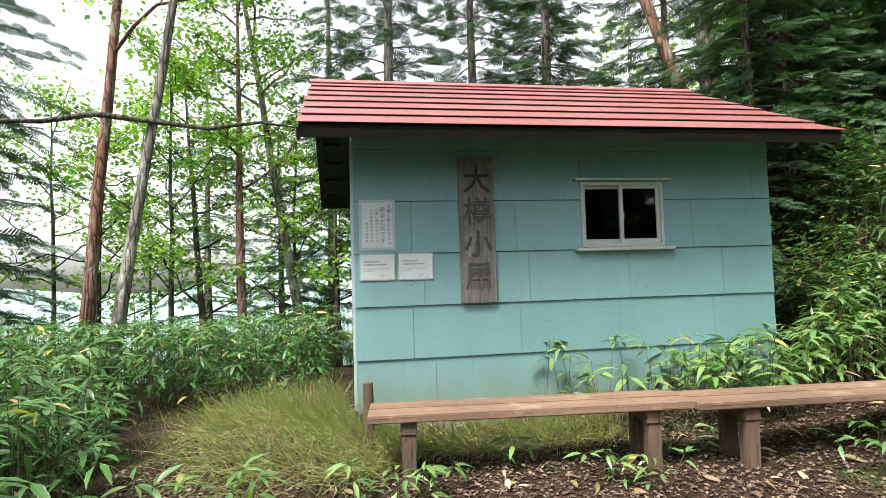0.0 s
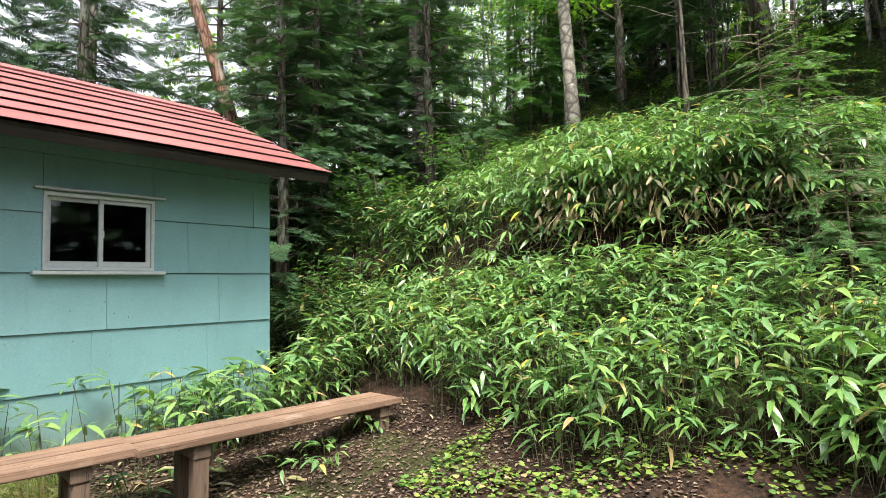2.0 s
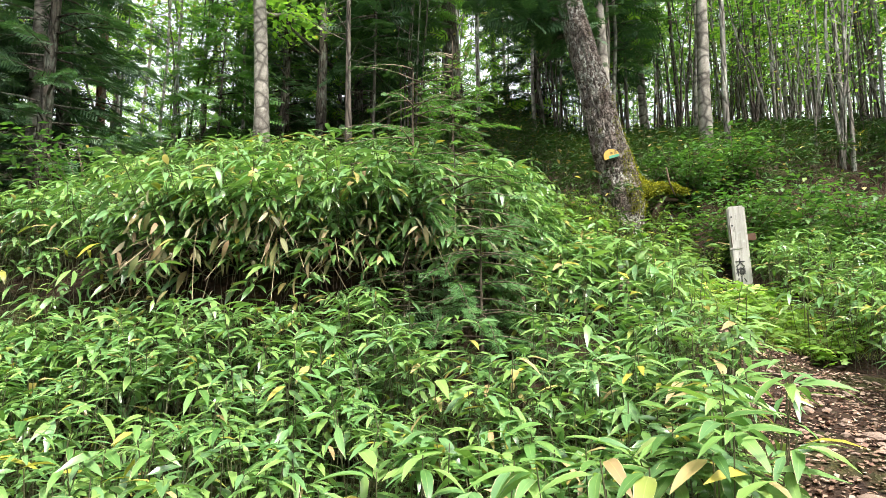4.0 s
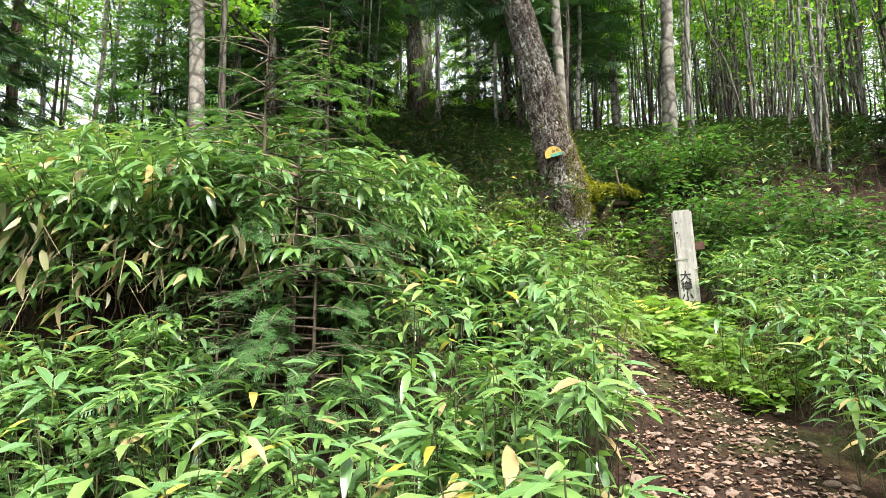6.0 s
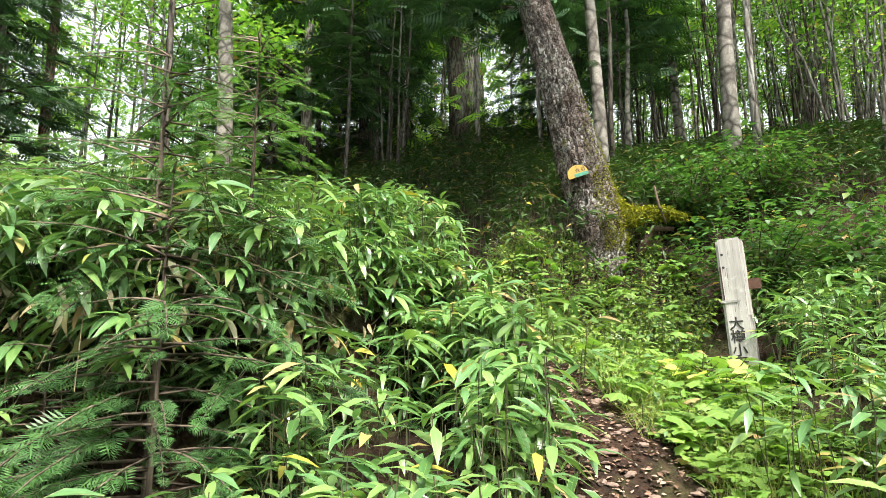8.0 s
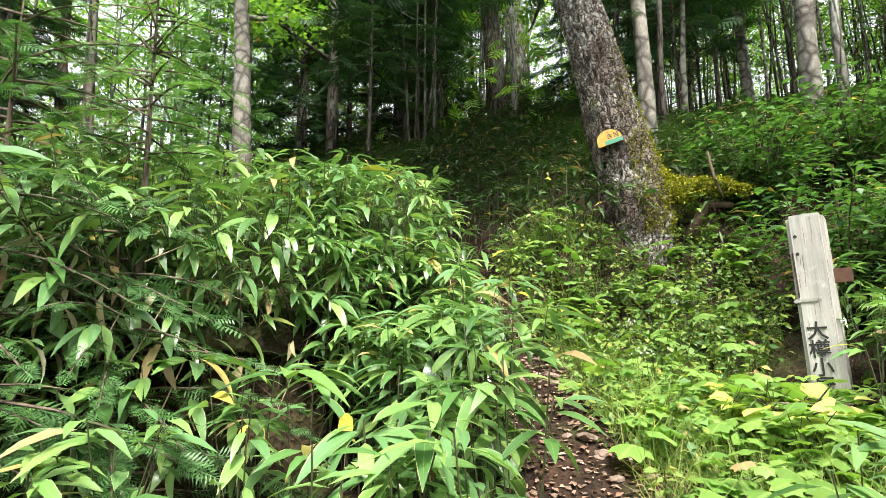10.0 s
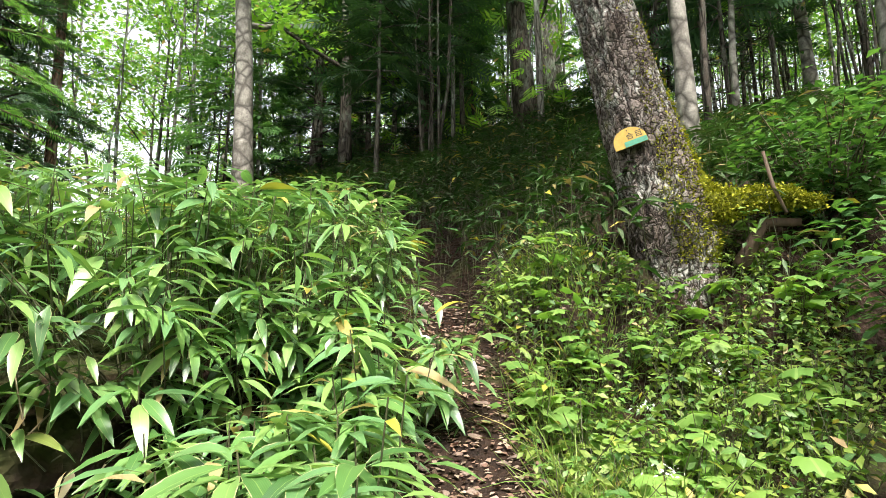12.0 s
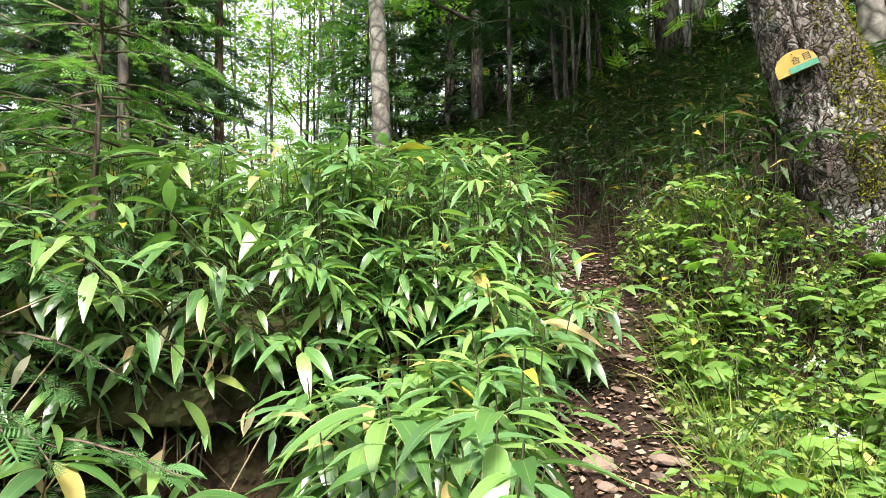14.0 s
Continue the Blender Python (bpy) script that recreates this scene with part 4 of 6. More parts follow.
def build_sasa():
    x, y = sample(6200, 4.2, 11.0, -1.7, 5.2, mound)
    x2, y2 = sample(160, 7.5, 9.4, -1.7, 0.2, mound)
    x, y = np.concatenate([x2, x]), np.concatenate([y2, y])
    near = near_strip(x, y)
    near &= np.cumsum(near) <= 300
    thicket("bamboo_thicket", "dense bright green bamboo grass with dry tan leaves on the bank", x[~near], y[~near], (0.34, 0.88), (0.125, 0.215), (5, 8), LEAF_MID, "sasa_leaf", lean=0.35, face=outward(x, y)[~near])
    xf, yf = sample(900, 5.6, 8.2, -0.2, 3.6, lambda x, y: (x > bank_x(y) - 0.85) & (x < bank_x(y) - 0.3) & mound(x, y))
    thicket("bamboo_thicket", "tall bright green bamboo grass before the hollow bank", xf, yf, (0.5, 0.85), (0.13, 0.22), (6, 9), LEAF_MID, "sasa_leaf", lean=0.4)
    # short shoots that close the thicket down to the ground
    x3, y3 = sample(1300, 4.1, 10.0, -1.7, 4.4, lambda x, y: mound(x + 0.12, y) & mound(x, y) & (trail_at(x, y)[0] > 0.4))
    thicket("low_bamboo", "low young bamboo grass under the taller plants", x3, y3, (0.10, 0.36), (0.10, 0.19), (5, 7), LEAF_MID, "sasa_leaf", lean=0.6)
    # single plants beside the trail, with their leaves as parts
    bx, by = x[near], y[near]
    leaf_me = [scatter(blade_template(6, w, dr, fo), np.eye(3)[None], np.ones(1), np.zeros((1, 3)), MATS["sasa_leaf_single"]) for w, dr, fo in ((0.25, 0.26, 0.12), (0.23, 0.38, 0.1), (0.27, 0.32, 0.16), (0.23, 0.5, 0.08))]
    culm_me = scatter(CULM, np.eye(3)[None], np.array([[0.003, 1.0, 0.003]]), np.zeros((1, 3)), MATS["culm"])
    base, tip = shoots(bx, by, 0.40, 0.85)
    p, d, s, idx = fan(tip, base, 7, 10, 0.15, 0.25, 0.25, face=0.31 * (bx > 6.5))
    R = frames_of(d, rng.normal(0, 0.24, d.shape))
    C = frames_of(tip - base, rng.normal(0, 0.3, base.shape))
    labels = ("bamboo grass plant with broad glossy leaves beside the trail", "bamboo grass plant with pale-edged leaves on the low bank")
    for i in range(len(bx)):
        t = thing("bamboo_grass", labels[0] if bx[i] > 6.5 else labels[1], "bamboo grass", pose(*base[i]), "bamboo grass along the trail")
        ln = float(np.linalg.norm(tip[i] - base[i]))
        part("culm", culm_me, None, t, m=Matrix(C[i].tolist()).to_4x4() @ Matrix.Diagonal((1, ln, 1, 1)))
        for j in np.nonzero(idx == i)[0]:
            part("leaf", leaf_me[int(j) % 4], None, t, m=Matrix.Translation((p[j] - base[i]).tolist()) @ Matrix(R[j].tolist()).to_4x4() @ Matrix.Scale(float(s[j]), 4))
    # undercut bank: a ragged mat of turf and roots stands out over a hollow
    n, m = 64, 9
    yy = np.linspace(-0.8, 3.3, n)
    lip = bank_x(yy) + np.interp(yy, [-1.2, -0.4, 0.3], [0.8, 0.7, 0.35])
    reach = (0.42 + 0.12 * np.sin(yy * 5.3) + 0.09 * np.sin(yy * 13.1 + 1)) * smooth((yy + 0.9) / 0.6) * smooth((3.4 - yy) / 1.2) + 0.04
    top = ground_z(lip, yy) - 0.01
    q = np.linspace(0, 1, m)
    X = lip[:, None] + 0.25 - (reach[:, None] + 0.25) * q
    Zt = top[:, None] + 0.02 - 0.16 * q ** 3 + 0.03 * np.sin(X * 17 + yy[:, None] * 11)
    Zb = Zt - (0.10 + 0.05 * np.sin(yy * 9)[:, None]) * (1 - 0.75 * q ** 4) - 0.10 * (1 - q)
    Y = np.repeat(yy[:, None], m, 1)
    v = np.concatenate([np.stack([X, Y, Zt], -1).reshape(-1, 3), np.stack([X, Y, Zb], -1).reshape(-1, 3)])
    f = []
    for i in range(n - 1):
        for j in range(m - 1):
            c = i * m + j
            f += [(c, c + 1, c + m + 1, c + m), (c + n * m, c + m + n * m, c + m + 1 + n * m, c + 1 + n * m)]
        c = i * m + m - 1
        f.append((c, c + n * m, c + m + n * m, c + m))
    t = thing("turf_overhang", "ragged overhanging mat of dark turf and roots on the bank", "turf")
    part("turf", mesh_from(v, f, SOIL, True), None, t)
    hp = Heap()
    for _ in range(150):
        i = int(rng.integers(2, n - 6))
        o = np.array([lip[i] - reach[i] * rng.uniform(0.1, 0.95), yy[i] + rng.uniform(-0.03, 0.03), top[i] - 0.12])
        e = o + np.array([rng.normal(-0.02, 0.08), rng.normal(0, 0.1), -rng.uniform(0.15, 0.55)])
        hp.add(tube([o, (o + e) / 2 + rng.normal(0, 0.03, 3), e], [0.006, 0.005, 0.002], 4, cap=False))
    tagged(part("root_fringe", hp.mesh(MATS["root_wood"]), None, t, "thin bare roots hanging below the turf"), kind="stuff")
    # plants on the mat lean out over the hollow
    k = rng.integers(3, n - 3, 700)
    u = spread(700, -0.25, 1.05)
    base = np.stack([lip[k] - reach[k] * u, yy[k] + spread(700, -0.04, 0.04), top[k] - 0.10 * np.maximum(u, 0) ** 3], 1)
    h = spread(700, 0.2, 0.72)
    tip = base + np.stack([-h * spread(700, 0.0, 0.9), h * rng.normal(-0.08, 0.25, 700), h * np.where(rng.random(700) < 0.3, spread(700, -0.5, 0.2), spread(700, 0.6, 1.0))], 1)
    t = thing("bank_bamboo", "bright green bamboo grass leaning out over the hollow bank", "bamboo grass", kind="stuff")
    p, d, s, _ = fan(tip, base, 6, 9, 0.13, 0.225, face=np.ones(len(tip)))
    tagged(part("leaves", scatter(LEAF_NEAR, frames_of(d, rng.normal(0, 0.24, d.shape)), s, p, MATS["sasa_leaf"]), None, t), kind="stuff")
    tagged(part("culms", culms(base, tip, 0.003, MATS["culm"]), None, t), kind="stuff")
    # dry leaves hang along the lip
    n2 = 300
    k = rng.integers(4, n - 4, n2)
    u = spread(n2, 0.8, 1.25)
    P = np.stack([lip[k] - reach[k] * u - spread(n2, 0.0, 0.28), yy[k] + spread(n2, -0.04, 0.04), top[k] + rng.normal(-0.02, 0.17, n2)], 1)
    az = spread(n2, 1.2, 5.1)
    D = np.stack([np.cos(az) * 0.6, np.sin(az) * 0.6, -spread(n2, 0.3, 1.4)], 1)
    t = thing("dry_bamboo_leaves", "dry tan bamboo leaves hanging over the hollow bank", "dry leaves", kind="stuff")
    tagged(part("leaves", scatter(LEAF_NEAR, frames_of(D, rng.normal(0, 0.6, D.shape)), spread(n2, 0.09, 0.19), P, MATS["sasa_dry"]), None, t), kind="stuff")
    b2 = P[:160] + (0.12, 0, 0)
    q2 = b2 + np.stack([spread(160, -0.3, 0.05), spread(160, -0.2, 0.2), -spread(160, 0.05, 0.4)], 1)
    tagged(part("culms", culms(b2, q2, 0.0035, MATS["dry_culm"]), None, t), kind="stuff")
    # field beside the clearing
    def field(x, y):
        edge = np.interp(y, [1.2, 2.8, 4.5, 6.8, 7.4], [-0.9, -1.35, -1.75, -2.2, 0.6]) + 0.15 * np.sin(y * 4)
        return (x < edge) & off_hut(x, y, 0.3)
    x, y = sample(3600, -10, 0.6, 1.6, 12.5, field)
    x2, y2 = sample(260, -3.2, -1.0, 1.8, 5.0, field)
    x, y = np.concatenate([x, x2]), np.concatenate([y, y2])
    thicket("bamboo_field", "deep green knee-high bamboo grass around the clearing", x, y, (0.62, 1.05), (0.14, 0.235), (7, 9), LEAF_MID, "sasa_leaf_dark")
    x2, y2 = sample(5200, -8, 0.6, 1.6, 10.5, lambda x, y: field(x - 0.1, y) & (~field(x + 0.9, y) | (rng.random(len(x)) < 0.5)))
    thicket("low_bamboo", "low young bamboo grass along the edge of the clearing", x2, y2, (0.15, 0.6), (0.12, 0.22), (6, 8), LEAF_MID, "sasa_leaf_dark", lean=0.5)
    # low plants at the clearing
    x, y = sample(60, -1.1, -0.35, 3.0, 3.9, lambda x, y: np.hypot((x + 0.72) / 0.35, (y - 3.45) / 0.4) < 1)
    thicket("bamboo_clump", "small light green bamboo clump in the clearing", x, y, (0.15, 0.38), (0.12, 0.2), (5, 7), LEAF_NEAR, "sasa_leaf")
    # plants along the hut's foot
    x, y = sample(330, 1.9, 5.0, 4.1, 4.98, lambda x, y: (rng.random(len(x)) < np.interp(x, [1.9, 2.8, 3.3, 5.0], [0.12, 0.25, 0.75, 0.9])))
    thicket("bamboo_plants", "sparse young bamboo grass at the foot of the hut wall", x, y, (0.28, 0.72), (0.14, 0.24), (4, 6), LEAF_NEAR, "sasa_leaf", lean=0.3)
    # small plants round the bench legs
    cl = np.array([(0.5, 3.5), (0.62, 3.72), (0.2, 3.75), (1.75, 3.35), (2.0, 3.3), (3.3, 3.15), (3.75, 3.3), (4.3, 3.35), (1.3, 3.9), (2.6, 3.9), (3.1, 4.0)])
    x, y = np.repeat(cl[:, 0], 5) + rng.normal(0, 0.07, 55), np.repeat(cl[:, 1], 5) + rng.normal(0, 0.07, 55)
    thicket("bamboo_sprouts", "small green bamboo sprouts around the bench legs", x, y, (0.08, 0.28), (0.08, 0.17), (4, 6), LEAF_NEAR, "sasa_leaf", lean=0.6)
    # right side of the trail
    x, y = sample(3000, 3.6, 11.5, -7.0, -2.2, lambda x, y: (trail_at(x, y)[0] > np.where(x < 8.3, 0.5, 1.0)) & (np.hypot(x - 7.4, y + 2.2) > 0.6) & ~((x > 8.6) & (y > -2.85)))
    thicket("bamboo_thicket", "bright green bamboo grass beside the stony trail", x, y, (0.35, 0.75), (0.125, 0.21), (6, 8), LEAF_MID, "sasa_leaf")
    # wooded slope, and behind the hut: the leaf colour carries the wood's shade
    x, y = sample(13000, 9.5, 24, -8, 12, lambda x, y: (x > bank_x(y) + 0.5) & (trail_at(x, y)[0] > 0.3) & ~((y > -1) & (y < 5) & (x < 11.0)) & ~((x < np.where(y < -1.5, 12.0, 11.2)) & (y < -0.2) & (y > -3.2)) & ((x < 19) | (rng.random(len(x)) < 0.5)))
    thicket("slope_bamboo", "bamboo grass covering the wooded slope, coloured dark green for shade", x, y, (0.40, 0.80), (0.13, 0.24), (7, 9), LANCE, "sasa_leaf_painted_shade")
    x, y = sample(4200, 5.0, 10.5, 4.6, 13, lambda x, y: off_hut(x, y, 0.4))
    thicket("slope_bamboo", "bamboo grass behind the hut, coloured dark green for shade", x, y, (0.40, 0.80), (0.13, 0.24), (7, 9), LANCE, "sasa_leaf_painted_shade")


build_sasa()

# ---------------------------------------------------------------- trees
SPRIG = frond_template(4, 0.6, 0.13)
FROND_SMALL = frond_template(5, 0.42, 0.085)
DIAMOND = (np.array([(0, 0, 0), (-0.3, 0.45, 0.04), (0, 1, -0.12), (0.3, 0.45, 0.04), (0, 0.5, -0.03)]), np.array([(0, 4, 2, 1), (0, 3, 2, 4)]), np.array([(0.5, 0), (0, 0.45), (0.5, 1), (1, 0.45), (0.5, 0.5)]))


def trunk_path(lean, height, bend, r):
    n = 9
    s = np.linspace(0, 1, n)
    w = np.cumsum(r.normal(0, bend, (n, 2)), 0) * height / n
    w -= w[0]
    return np.stack([lean[0] * s * height + w[:, 0], lean[1] * s * height + w[:, 1], s * height], 1)


def conifer(seed, height, radius, bark_mat, needle_mat, first=0.15, spreadm=2.2, whorls=22, per=5, lean=(0, 0), dead=0.1, frond=0.55, template=None, step=0.27):
    """Trunk with dead lower twigs, and a crown of drooping boughs with flat sprays."""
    r = np.random.default_rng(seed)
    path = trunk_path(lean, height, 0.01, r)
    path[0, 2] -= 0.4
    hp = Heap()
    taper = radius * (1 - np.linspace(0, 0.88, len(path)))
    taper[0] *= 1.25
    hp.add(tube(path, taper, 10, 0.06, seed=seed))
    P, D, S = [], [], []

    def at_height(z):
        return np.array([np.interp(z, path[:, 2], path[:, k]) for k in range(3)])
    for w in range(whorls):
        f = first + (1 - first) * w / whorls
        z = f * height
        ln0 = spreadm * (1 - f) ** 0.75 * (0.45 + 0.55 * min(1, (f - first) / 0.15 + 0.3))
        for b in range(per):
            az = w * 1.1 + b * 6.283 / per + r.uniform(-0.4, 0.4)
            ln = ln0 * r.uniform(0.65, 1.15) + 0.15
            o = at_height(z + r.uniform(-0.1, 0.1))
            q = np.linspace(0, 1, 5)
            rise = r.uniform(-0.05, 0.18) * (1 if f < 0.6 else 2)
            bp = o + np.stack([np.cos(az) * q * ln, np.sin(az) * q * ln, ln * (rise * q - 0.28 * q * q)], 1)
            hp.add(tube(bp, np.linspace(min(0.018 + 0.006 * ln, radius * 0.4), 0.002, 5), 3, cap=False))
            k = max(2, int(ln / step))
            for i in range(k):
                t = 0.22 + 0.78 * (i + 0.5) / k
                p = np.array([np.interp(t, q, bp[:, c]) for c in range(3)])
                for side in (-1, 1):
                    a2 = az + side * r.uniform(0.5, 1.0) * (1.15 - 0.6 * t)
                    P.append(p)
                    D.append((math.cos(a2), math.sin(a2), r.uniform(-0.35, 0.08)))
                    S.append(frond * 1.1 * (0.55 + 0.45 * (1 - t)) * r.uniform(0.75, 1.25) * min(1, ln))
            P.append(bp[-1]), D.append((math.cos(az), math.sin(az), -0.2)), S.append(frond * 0.8 * min(1, ln))
    for i in range(int(dead * 120)):
        z = r.uniform(0.05, max(first, 0.08)) * height
        az, ln = r.uniform(0, 6.28), r.uniform(0.2, 1.1)
        o = at_height(z)
        q = np.linspace(0, 1, 4)
        bp = o + np.stack([np.cos(az) * q * ln, np.sin(az) * q * ln, ln * (0.05 * q - 0.35 * q * q)], 1)
        hp.add(tube(bp, np.linspace(0.012, 0.003, 4), 3, cap=False))
    P, D, S = np.array(P), np.array(D), np.array(S)
    crown = scatter(template, frames_of(D, r.normal(0, 0.42, D.shape)), S, P, MATS[needle_mat])
    return hp.mesh(MATS[bark_mat]), crown


def broadleaf(seed, height, radius, bark_mat, leaf_mat, first=0.35, limbs=11, reach=0.32, leaves=2600, leaf=0.10, lean=(0, 0), bend=0.05, fork=0.5):
    """Trunk with rising limbs and twigs, and a loose crown of single leaves in clumps."""
    r = np.random.default_rng(seed)
    path = trunk_path(lean, height, bend, r)
    path[0, 2] -= 0.4
    hp = Heap()
    taper = radius * (1 - np.linspace(0, 0.86, len(path)) ** 1.1)
    taper[0] *= 1.3
    hp.add(tube(path, taper, 10, 0.07, seed=seed))
    tips = []
    for i in range(limbs):
        f = first + (1 - first) * (i + r.random()) / limbs
        o = np.array([np.interp(f * height, path[:, 2], path[:, k]) for k in range(3)])
        az = i * 2.4 + r.uniform(-0.5, 0.5)
        ln = height * reach * (1.1 - 0.75 * f) * r.uniform(0.7, 1.2)
        q = np.linspace(0, 1, 6)
        up = r.uniform(0.25, 0.8)
        wob = np.cumsum(r.normal(0, 0.05 * ln, (6, 3)), 0)
        wob -= wob[0]
        bp = o + np.stack([np.cos(az) * q * ln, np.sin(az) * q * ln, ln * up * q], 1) + wob
        rad = radius * 0.42 * (1 - f * 0.6)
        hp.add(tube(bp, np.linspace(rad, 0.008, 6), 5, cap=False))
        for _ in range(5):
            t = r.uniform(0.3, 1.0)
            p = np.array([np.interp(t, q, bp[:, c]) for c in range(3)])
            d = r.normal(0, 1, 3) * (1, 1, 0.5) + (0, 0, 0.25)
            e = p + d / np.linalg.norm(d) * ln * r.uniform(0.15, 0.4)
            hp.add(tube([p, (p + e) / 2 + r.normal(0, 0.03, 3), e], [0.012, 0.008, 0.004], 3, cap=False))
            tips.extend([e, (p + e) / 2])
        tips.append(bp[-1])
    tips = np.array(tips)
    idx = r.integers(0, len(tips), leaves)
    P = tips[idx] + r.normal(0, 1, (leaves, 3)) * np.array([0.26, 0.26, 0.13]) * (height / 9) ** 0.5
    az, el = r.uniform(0, 6.28, leaves), r.normal(-0.25, 0.35, leaves)
    D = np.stack([np.cos(az) * np.cos(el), np.sin(az) * np.cos(el), np.sin(el)], 1)
    crown = scatter(DIAMOND, frames_of(D, r.normal(0, 0.45, D.shape)), leaf * r.uniform(0.6, 1.25, leaves), P, MATS[leaf_mat])
    return hp.mesh(MATS[bark_mat]), crown


def plant_tree(kind_name, label, x, y, meshes, turn=0.0, size=1.0, group=""):
    t = thing(kind_name, label, "tree", pose(x, y, gz(x, y), 0, 0, turn) @ Matrix.Scale(size, 4), group)
    part("trunk", meshes[0], None, t)
    part("crown", meshes[1], None, t)
    return t


def build_old_tree():
    """The big leaning trunk above the trail, with a mossy root spur."""
    r = np.random.default_rng(5)
    t = thing("old_tree", "big old leaning tree with furrowed lichened bark and mossy roots", "tree", pose(11.92, -1.52, gz(11.92, -1.52)))
    z0 = 3.17 - gz(11.92, -1.52)
    ctr = [(0.02, -0.10, z0 - 0.75), (0.0, 0.0, z0), (0.01, 0.06, z0 + 0.45), (0.03, 0.16, z0 + 1.15), (0.04, 0.40, z0 + 2.4), (0.04, 0.72, z0 + 3.7), (0.0, 1.0, z0 + 5.2), (-0.1, 1.1, z0 + 7.2), (-0.05, 1.3, z0 + 9.5), (0, 1.3, z0 + 12)]
    rows, sides = 220, 110
    s = np.concatenate([np.linspace(0, 5, 185), np.linspace(5, len(ctr) - 1, 36)[1:]])
    path = np.stack([np.interp(s, range(len(ctr)), [c[k] for c in ctr]) for k in range(3)], 1)
    for _ in range(6):
        path[1:-1] = (path[:-2] + 2 * path[1:-1] + path[2:]) / 4
    rad = np.interp(s, range(len(ctr)), [0.30, 0.235, 0.255, 0.285, 0.24, 0.215, 0.19, 0.16, 0.12, 0.05])
    v, f = tube(path, rad, sides, 0.0)
    th = np.tile(np.arange(sides) * 2 * np.pi / sides, rows)
    ctr3 = np.repeat(path, sides, 0)
    out = (v - ctr3) / np.linalg.norm(v - ctr3, axis=1)[:, None]
    lump = np.array([0.05 * noise.noise(Vector(q) * 2.2) + 0.03 * noise.noise(Vector((q[0] * 6, q[1] * 6, q[2] * 2.2))) for q in v])
    ridge = np.array([abs(noise.noise(Vector((o[0] * 3.6 + 5, o[1] * 3.6, q[2] * 1.7))) + 0.5 * noise.noise(Vector((o[0] * 8, o[1] * 8, q[2] * 6.0)))) for q, o in zip(v, out)])
    ridge = np.minimum(ridge, 0.22) / 0.22
    cleft = -0.10 * np.exp(-((np.mod(th - 2.9 - 0.3 * v[:, 2], 6.283) - 1.0) / 0.13) ** 2) * np.clip((z0 + 1.7 - v[:, 2]) / 0.8, 0, 1)
    flare = 0.15 * np.exp(-((v[:, 2] - z0 - 0.45) / 0.5) ** 2) * np.clip(-out[:, 1], 0, 1) ** 2
    v = ctr3 + (v - ctr3) * (1 + lump[:, None]) + out * (0.055 * (ridge - 1) + cleft + flare)[:, None]
    trunk = part("trunk", mesh_from(v, f, MATS["bark_old"], True), None, t)
    edge = -0.35 - 0.25 * np.clip((v[:, 2] - z0 - 0.9) / 1.6, 0, 1) + 2.5 * lump
    lee = np.nonzero((out[:, 1] < edge) & (v[:, 2] > z0 + 0.12) & (v[:, 2] < z0 + 2.3))[0]
    n = 9000
    k = lee[rng.integers(0, len(lee), n)]
    keep = rng.random(n) < np.clip(1.25 - (v[k, 2] - z0) / 2.0, 0.15, 1)
    k = k[keep]
    n = len(k)
    part("moss_patch", scatter(blade_template(2, 0.6, 0.2), frames_of(out[k] * 0.7 + rng.normal(0, 0.6, (n, 3)), rng.normal(0, 0.5, (n, 3))), spread(n, 0.012, 0.032), v[k] + rng.normal(0, 0.012, (n, 3)), MATS["moss_leaf"]), None, t, "thin yellow-green moss on the bark")
    # limbs and high crown
    hp = Heap()
    tips = []
    for i in range(34):
        h = r.uniform(3.0, 11.5)
        o = np.array([np.interp(z0 + h, path[:, 2], path[:, k]) for k in range(3)])
        az, ln = r.uniform(0, 6.28), r.uniform(1.2, 3.4) * (1 if h > 4.2 else 0.6)
        q = np.linspace(0, 1, 6)
        w = np.cumsum(r.normal(0, 0.06 * ln, (6, 3)), 0)
        bp = o + np.stack([np.cos(az) * q * ln, np.sin(az) * q * ln, ln * 0.25 * q], 1) + w - w[0]
        hp.add(tube(bp, np.linspace(0.05, 0.008, 6), 5, cap=False))
        if h > 3.4:
            tips.extend(bp[2:])
    part("limb", hp.mesh(MATS["bark_dark"]), None, t)
    tips = np.array(tips)
    n = 4200
    P = tips[r.integers(0, len(tips), n)] + r.normal(0, 0.3, (n, 3)) * (1, 1, 0.4)
    D = r.normal(0, 1, (n, 3)) * (1, 1, 0.3)
    part("crown", scatter(frond_template(6, 0.5, 0.085), frames_of(D, r.normal(0, 0.45, D.shape)), r.uniform(0.2, 0.45, n), P, MATS["needles"]), None, t)
    # mossy root spur that reaches out over a hole
    hp = Heap()
    for i, (pts, radii) in enumerate([
            ([(0.02, 0.02, z0 + 0.80), (0.0, -0.14, z0 + 0.66), (-0.01, -0.28, z0 + 0.57), (0.02, -0.44, z0 + 0.54), (0.06, -0.62, z0 + 0.57), (0.08, -0.80, z0 + 0.58), (0.1, -0.96, z0 + 0.50)], [0.15, 0.15, 0.11, 0.08, 0.062, 0.052, 0.025])]):
        q = np.linspace(0, len(pts) - 1, 40)
        pp = np.stack([np.interp(q, range(len(pts)), [c[k] for c in pts]) for k in range(3)], 1)
        for _ in range(3):
            pp[1:-1] = (pp[:-2] + 2 * pp[1:-1] + pp[2:]) / 4
        v, f = tube(pp, np.interp(q, range(len(pts)), radii), 26, 0.03, seed=i)
